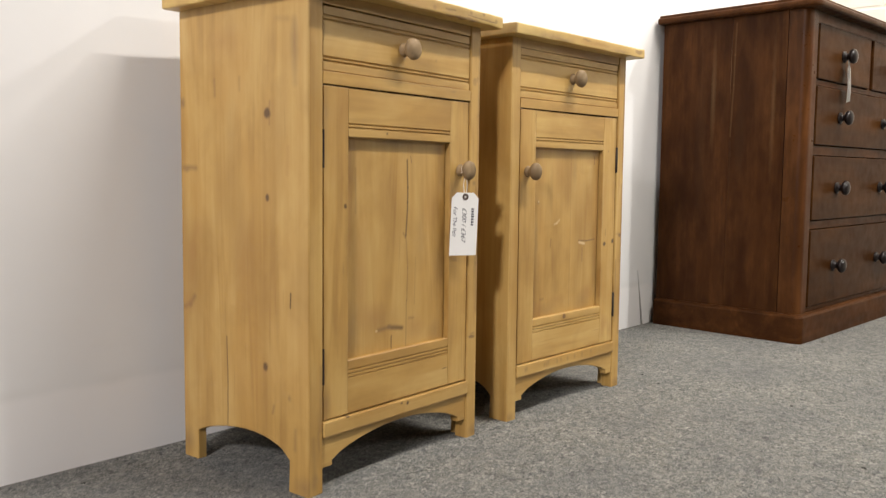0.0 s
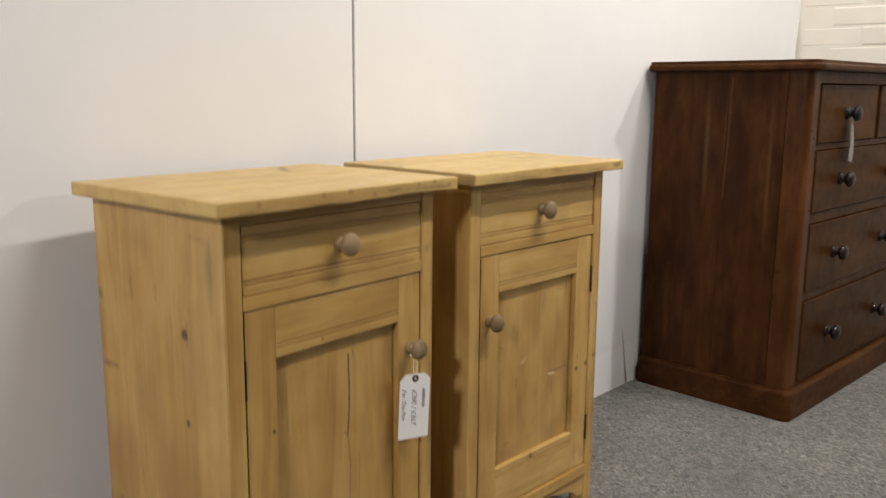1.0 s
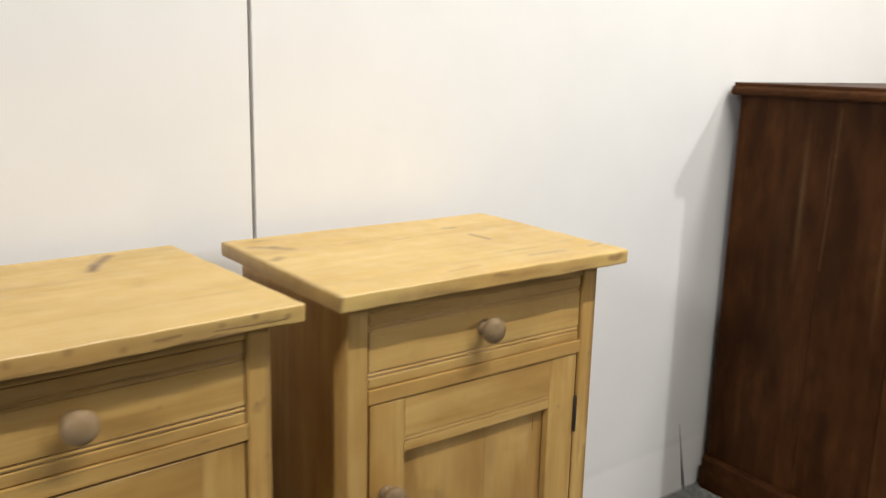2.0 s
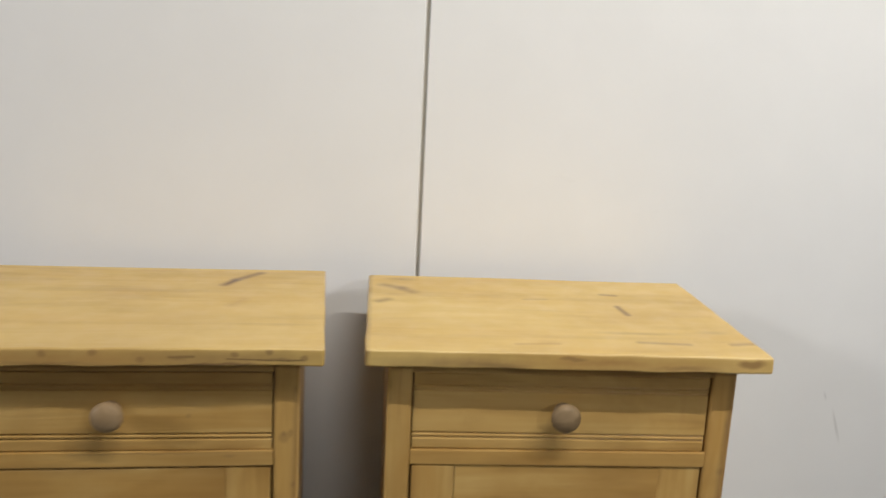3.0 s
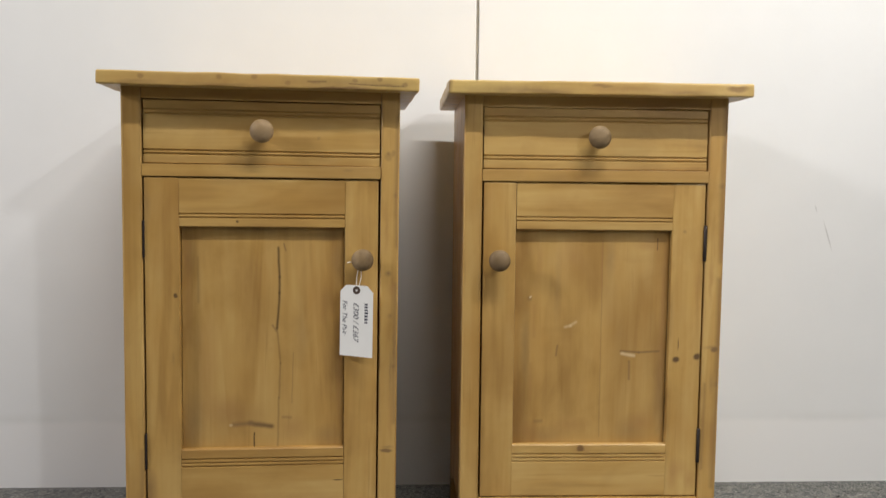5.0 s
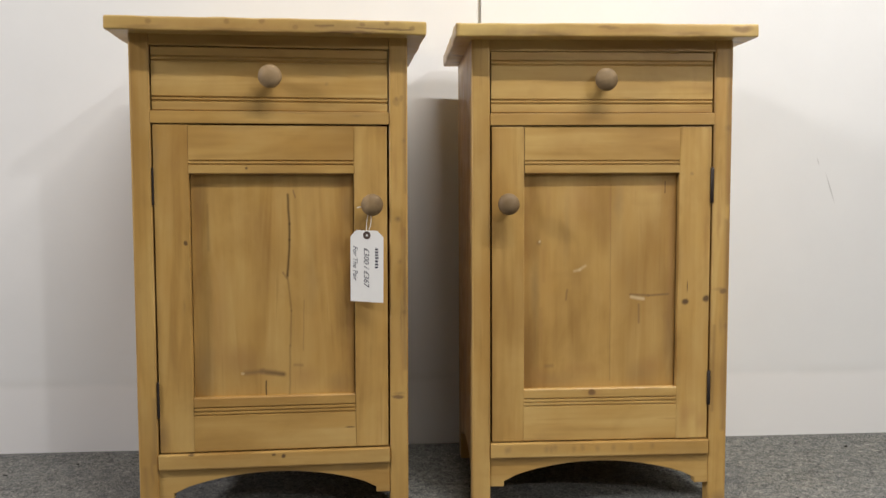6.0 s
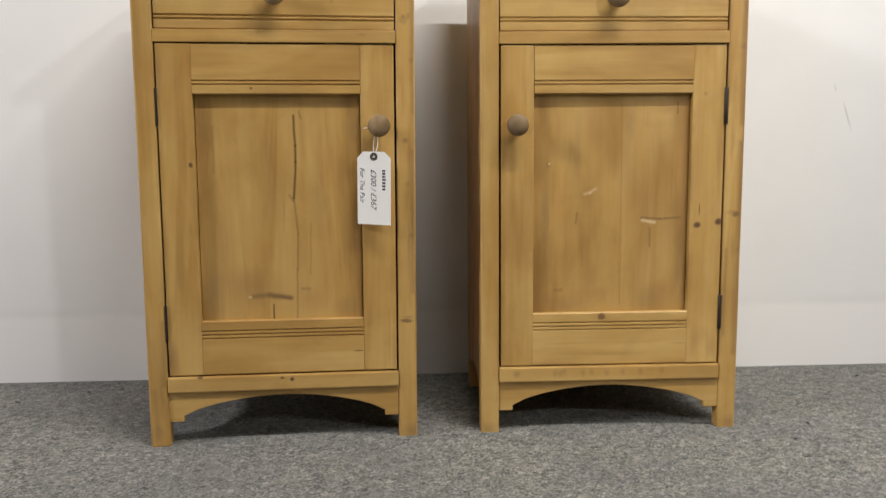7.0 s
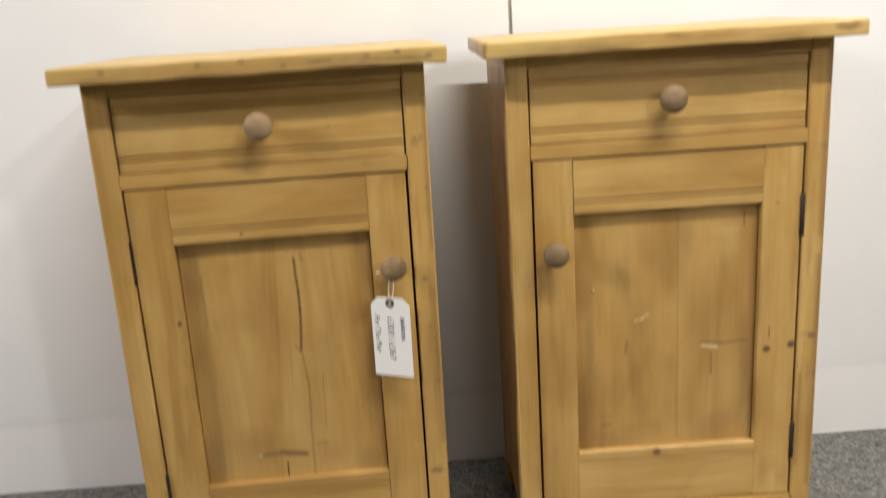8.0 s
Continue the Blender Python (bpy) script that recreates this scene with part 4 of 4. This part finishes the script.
for dx in (-0.003, 0.004):
    pts = []
    for i in range(13):
        u = i / 12
        pts.append((dx * math.sin(math.pi * u) + 0.002 * u, 0.006 * u * u + 0.003 * math.sin(math.pi * u), 0.0 + 0.040 * u))
    part("string", tube(pts, 0.0007), M_string, tag, "white cotton string")
part("string", tube([(0.004 - 0.014 * math.cos(a) * 0.9 + 0.004, 0.010 + 0.002 * math.sin(3 * a), 0.046 + 0.0125 * math.sin(a)) for a in (2 * math.pi * k / 24 for k in range(25))], 0.0007), M_string, tag)
part("string", tube([(-0.006, 0.006, 0.042), (-0.010, -0.002, 0.0435), (-0.014, -0.006, 0.0425)], 0.0008), M_string, tag)

# ---- the dark chest of drawers ----
CX0, CX1, CY0, CY1 = 2.554, 3.558, 0.856, 1.325
CHEST_TOP = 1.003
chest = thing("chest_of_drawers", pose(CX0, CY0, 0, 0, 0, -2.6), "dark mahogany chest of five drawers on a plinth", "chest of drawers")
CW, CD = CX1 - CX0, CY1 - CY0


def rounded_plan(x0, x1, y0, y1, r, count=7):
    """A plan with rounded front corners (front at y0)."""
    pts = [(x0, y1)]
    for i in range(count + 1):
        a = math.pi + math.pi / 2 * i / count
        pts.append((x0 + r + r * math.cos(a), y0 + r + r * math.sin(a)))
    for i in range(count + 1):
        a = 1.5 * math.pi + math.pi / 2 * i / count
        pts.append((x1 - r + r * math.cos(a), y0 + r + r * math.sin(a)))
    return pts + [(x1, y1)]


def edge_slab(x0, x1, y0, y1, r, profile):
    """A board of rounded plan with a moulded edge: profile of (inset, height)."""
    bm = bmesh.new()
    loops = []
    for inset, z in profile:
        loops.append([bm.verts.new((x, y, z)) for x, y in rounded_plan(x0 + inset, x1 - inset, y0 + inset, y1, max(r - inset, 0.002))])
    n = len(loops[0])
    for lower, upper in zip(loops, loops[1:]):
        for k in range(n):
            bm.faces.new((lower[k], lower[(k + 1) % n], upper[(k + 1) % n], upper[k]))
    bm.faces.new(loops[0]), bm.faces.new(loops[-1])
    return bm


OVER = 0.032
part("top", edge_slab(-OVER, CW + OVER * 0.5, -OVER, CD + 0.004, 0.04, [(0.012, CHEST_TOP - 0.028), (0.004, CHEST_TOP - 0.027), (0.0005, CHEST_TOP - 0.023), (0.0, CHEST_TOP - 0.018), (0.001, CHEST_TOP - 0.013), (0.005, CHEST_TOP - 0.0085), (0.0105, CHEST_TOP - 0.0075), (0.0105, CHEST_TOP - 0.002), (0.0125, CHEST_TOP)]), M_mahog_h, chest)
side_mat = wood("mahogany_side_board", 2, *MAHOGANY, strokes=(
    *trail(((0, 0.221, 0.955), (0, 0.2235, 0.86), (0, 0.2245, 0.77), (0, 0.2305, 0.615)), 0.004, 0.22, "scar", FLANK), *trail(((0, 0.229, 0.60), (0, 0.228, 0.40)), 0.0025, 0.6, "split", FLANK), *trail(((0, 0.228, 0.565), (0, 0.228, 0.555)), 0.005, 0.8, "split", FLANK)), rough=0.4, figure=0.6, coat=0.0, specular=0.07, streak=0.7, marks=(mark(0, 0.235, 0.82, 0.03, 0.0016, 0.11, 0.55, "stain"), mark(0, 0.2, 0.6, 0.03, 0.02, 0.14, 0.3, "split"), mark(0, 0.33, 0.6, 0.03, 0.02, 0.3, 0.25, "split"), mark(0, 0.25, 0.42, 0.03, 0.004, 0.02, 0.6, "split"), mark(0, 0.29, 0.75, 0.03, 0.01, 0.2, 0.35, "stain"), mark(0, 0.1, 0.7, 0.03, 0.008, 0.25, 0.3, "stain")))
for x0, x1, mat in ((0.0, 0.018, side_mat), (CW - 0.018, CW, M_mahog_v)):
    part("side_board", box(x0, x1, 0.0638, 0.2335, 0.08, CHEST_TOP - 0.028, 0.0012), mat, chest)
    part("side_board", box(x0 + 0.0006 * (x0 == 0), x1, 0.2341, CD, 0.08, CHEST_TOP - 0.028, 0.0012), mat, chest)
for s, x in ((1, 0.0), (-1, CW)):
    pts = [(x + s * 0.0, 0.0615)]
    for i in range(9):
        a = math.pi / 2 * i / 8
        pts.append((x + s * (0.026 - 0.026 * math.cos(a)), 0.026 - 0.026 * math.sin(a)))
    pts += [(x + s * 0.058, 0.0), (x + s * 0.058, 0.0615)]
    part("corner_stile", slab(pts, 2, 0.08, CHEST_TOP - 0.0282), M_lit_column, chest)
part("back", box(0.018, CW - 0.018, CD - 0.012, CD - 0.002, 0.08, CHEST_TOP - 0.03), M_mahog_h, chest)
part("plinth", edge_slab(-0.014, CW + 0.011, -0.016, CD, 0.02, [(0.0, 0.0), (0.0, 0.080), (0.003, 0.086), (0.011, 0.0895)]), M_mahog_h, chest)
F0, F1, MID = 0.060, CW - 0.060, CW / 2
for z0, z1 in ((0.942, CHEST_TOP - 0.0282), (0.762, 0.778), (0.558, 0.586), (0.338, 0.362), (0.0896, 0.102)):
    part("drawer_rail", box(0.058, CW - 0.058, 0.004, 0.024, z0, z1, 0.001), M_mahog_h, chest)
part("drawer_divider", box(MID - 0.012, MID + 0.012, 0.004, 0.024, 0.778, 0.942, 0.001), M_mahog_v, chest)


def chest_knob(x, z, parent):
    """A turned mushroom knob: flange, neck and a flattened ball."""
    profile = [(0.0165, 0.0), (0.018, 0.002), (0.0175, 0.006), (0.0125, 0.0085), (0.0095, 0.012), (0.0095, 0.016), (0.0135, 0.0195), (0.0195, 0.0225), (0.0225, 0.0275), (0.0225, 0.0315), (0.0195, 0.0365), (0.013, 0.0398), (0.0055, 0.0412), (0.001, 0.0415)]
    part("knob", lathe(profile, (x, -0.002, z), (0, -1, 0)), M_ebony, parent, "glossy black turned knob", smooth=True)


def chest_drawer(x0, x1, z0, z1, knobs):
    front = part("drawer", box(x0 + 0.0035, x1 - 0.0035, -0.003, 0.022, z0 + 0.0025, z1 - 0.0025, 0.004, 3), M_walnut_h, chest)
    part("drawer_box", box(x0 + 0.008, x1 - 0.008, 0.0225, CD - 0.03, z0 + 0.006, z1 - 0.008), M_inside, front)
    for k in knobs:
        chest_knob(k, (z0 + z1) / 2, front)


KX, KZ = (F0 + MID - 0.012) / 2 - 0.02, 0.860
chest_drawer(F0, MID - 0.012, 0.778, 0.942, (KX,))
chest_drawer(MID + 0.012, F1, 0.778, 0.942, ((F1 + MID + 0.012) / 2,))
for z0, z1 in ((0.586, 0.762), (0.362, 0.558), (0.102, 0.338)):
    chest_drawer(F0, F1, z0, z1, (0.245, 0.635))

# ---- the tag on the chest's first knob ----
tag2 = thing("price_tag", pose(CX0 + KX, CY0 - 0.03, KZ - 0.025, 0, 0, 26), "white card price tag curling on a chest knob", "tag")
bm = bmesh.new()
rows = []
for i in range(11):
    u = i / 10
    bend = 0.005 * math.sin(u * 2.2)
    w = 0.026 if 0 < i else 0.016
    rows.append([bm.verts.new((-w, -bend, -0.112 * u)), bm.verts.new((w, -bend + 0.002 * u, -0.112 * u))])
for a, b in zip(rows, rows[1:]):
    bm.faces.new((a[0], a[1], b[1], b[0]))
bmesh.ops.solidify(bm, geom=bm.faces[:], thickness=0.0006)
part("card", bm, M_card, tag2)
for dx in (-0.0015, 0.0015):
    loop = [(dx + 0.0135 * math.sin(a), 0.0, 0.0255 - 0.0135 * math.cos(a) - 0.016 * max(0.0, math.cos(a)) ** 6) for a in (2 * math.pi * k / 24 for k in range(25))]
    part("string", tube(loop, 0.0012), M_string, tag2, "white cotton string")

# ---- bits of lint on the carpet ----
rng = random.Random(23)
for x, y in ((0.499, 1.211), (0.609, 1.264), (2.113, 1.255), (1.828, 0.916), (1.882, 0.989), (2.632, 0.807), (1.848, 0.614), (1.54, 0.381)):
    turn, length = rng.random() * 6.28, 0.006 + 0.005 * rng.random()
    run = [(x + (k / 5 - 0.5) * length * math.cos(turn) + 0.002 * math.sin(k * 1.7) * math.sin(turn), y + (k / 5 - 0.5) * length * math.sin(turn) - 0.002 * math.sin(k * 1.7) * math.cos(turn), FLOOR + 0.0012) for k in range(6)]
    fluff = part("lint", tube(run, 0.0012, 5), M_lint)
    tagged(fluff, "tiny dark scrap of lint lying on the carpet", "lint", "lint on the carpet")

# ---- brickwork of the end wall, nearest stretch ----
brick_meshes = []
for k in range(4):
    bm = box(0.0, 0.03, -0.1095, 0.1095, -0.0345, 0.0345, 0.006, 2)
    for v in bm.verts:
        v.co += 0.0012 * noise.noise_vector(v.co * 30 + Vector((k * 7.0, 0, 0)))
    data = bpy.data.meshes.new("brick")
    bm.to_mesh(data)
    bm.free()
    data.materials.append(M_brick)
    brick_meshes.append(data)
rng = random.Random(11)
for row in range(26):
    zc = 0.0795 + 0.075 * row
    if zc < 0.6:
        continue
    for col in range(6):
        yc = WALL_Y - 0.01 - 0.1125 - 0.225 * col - (0.1125 if row % 2 else 0.0)
        ob = new("brick", brick_meshes[rng.randrange(4)])
        ob.parent = east
        ob.location = (END_X + 0.0015 * rng.random(), yc, zc)
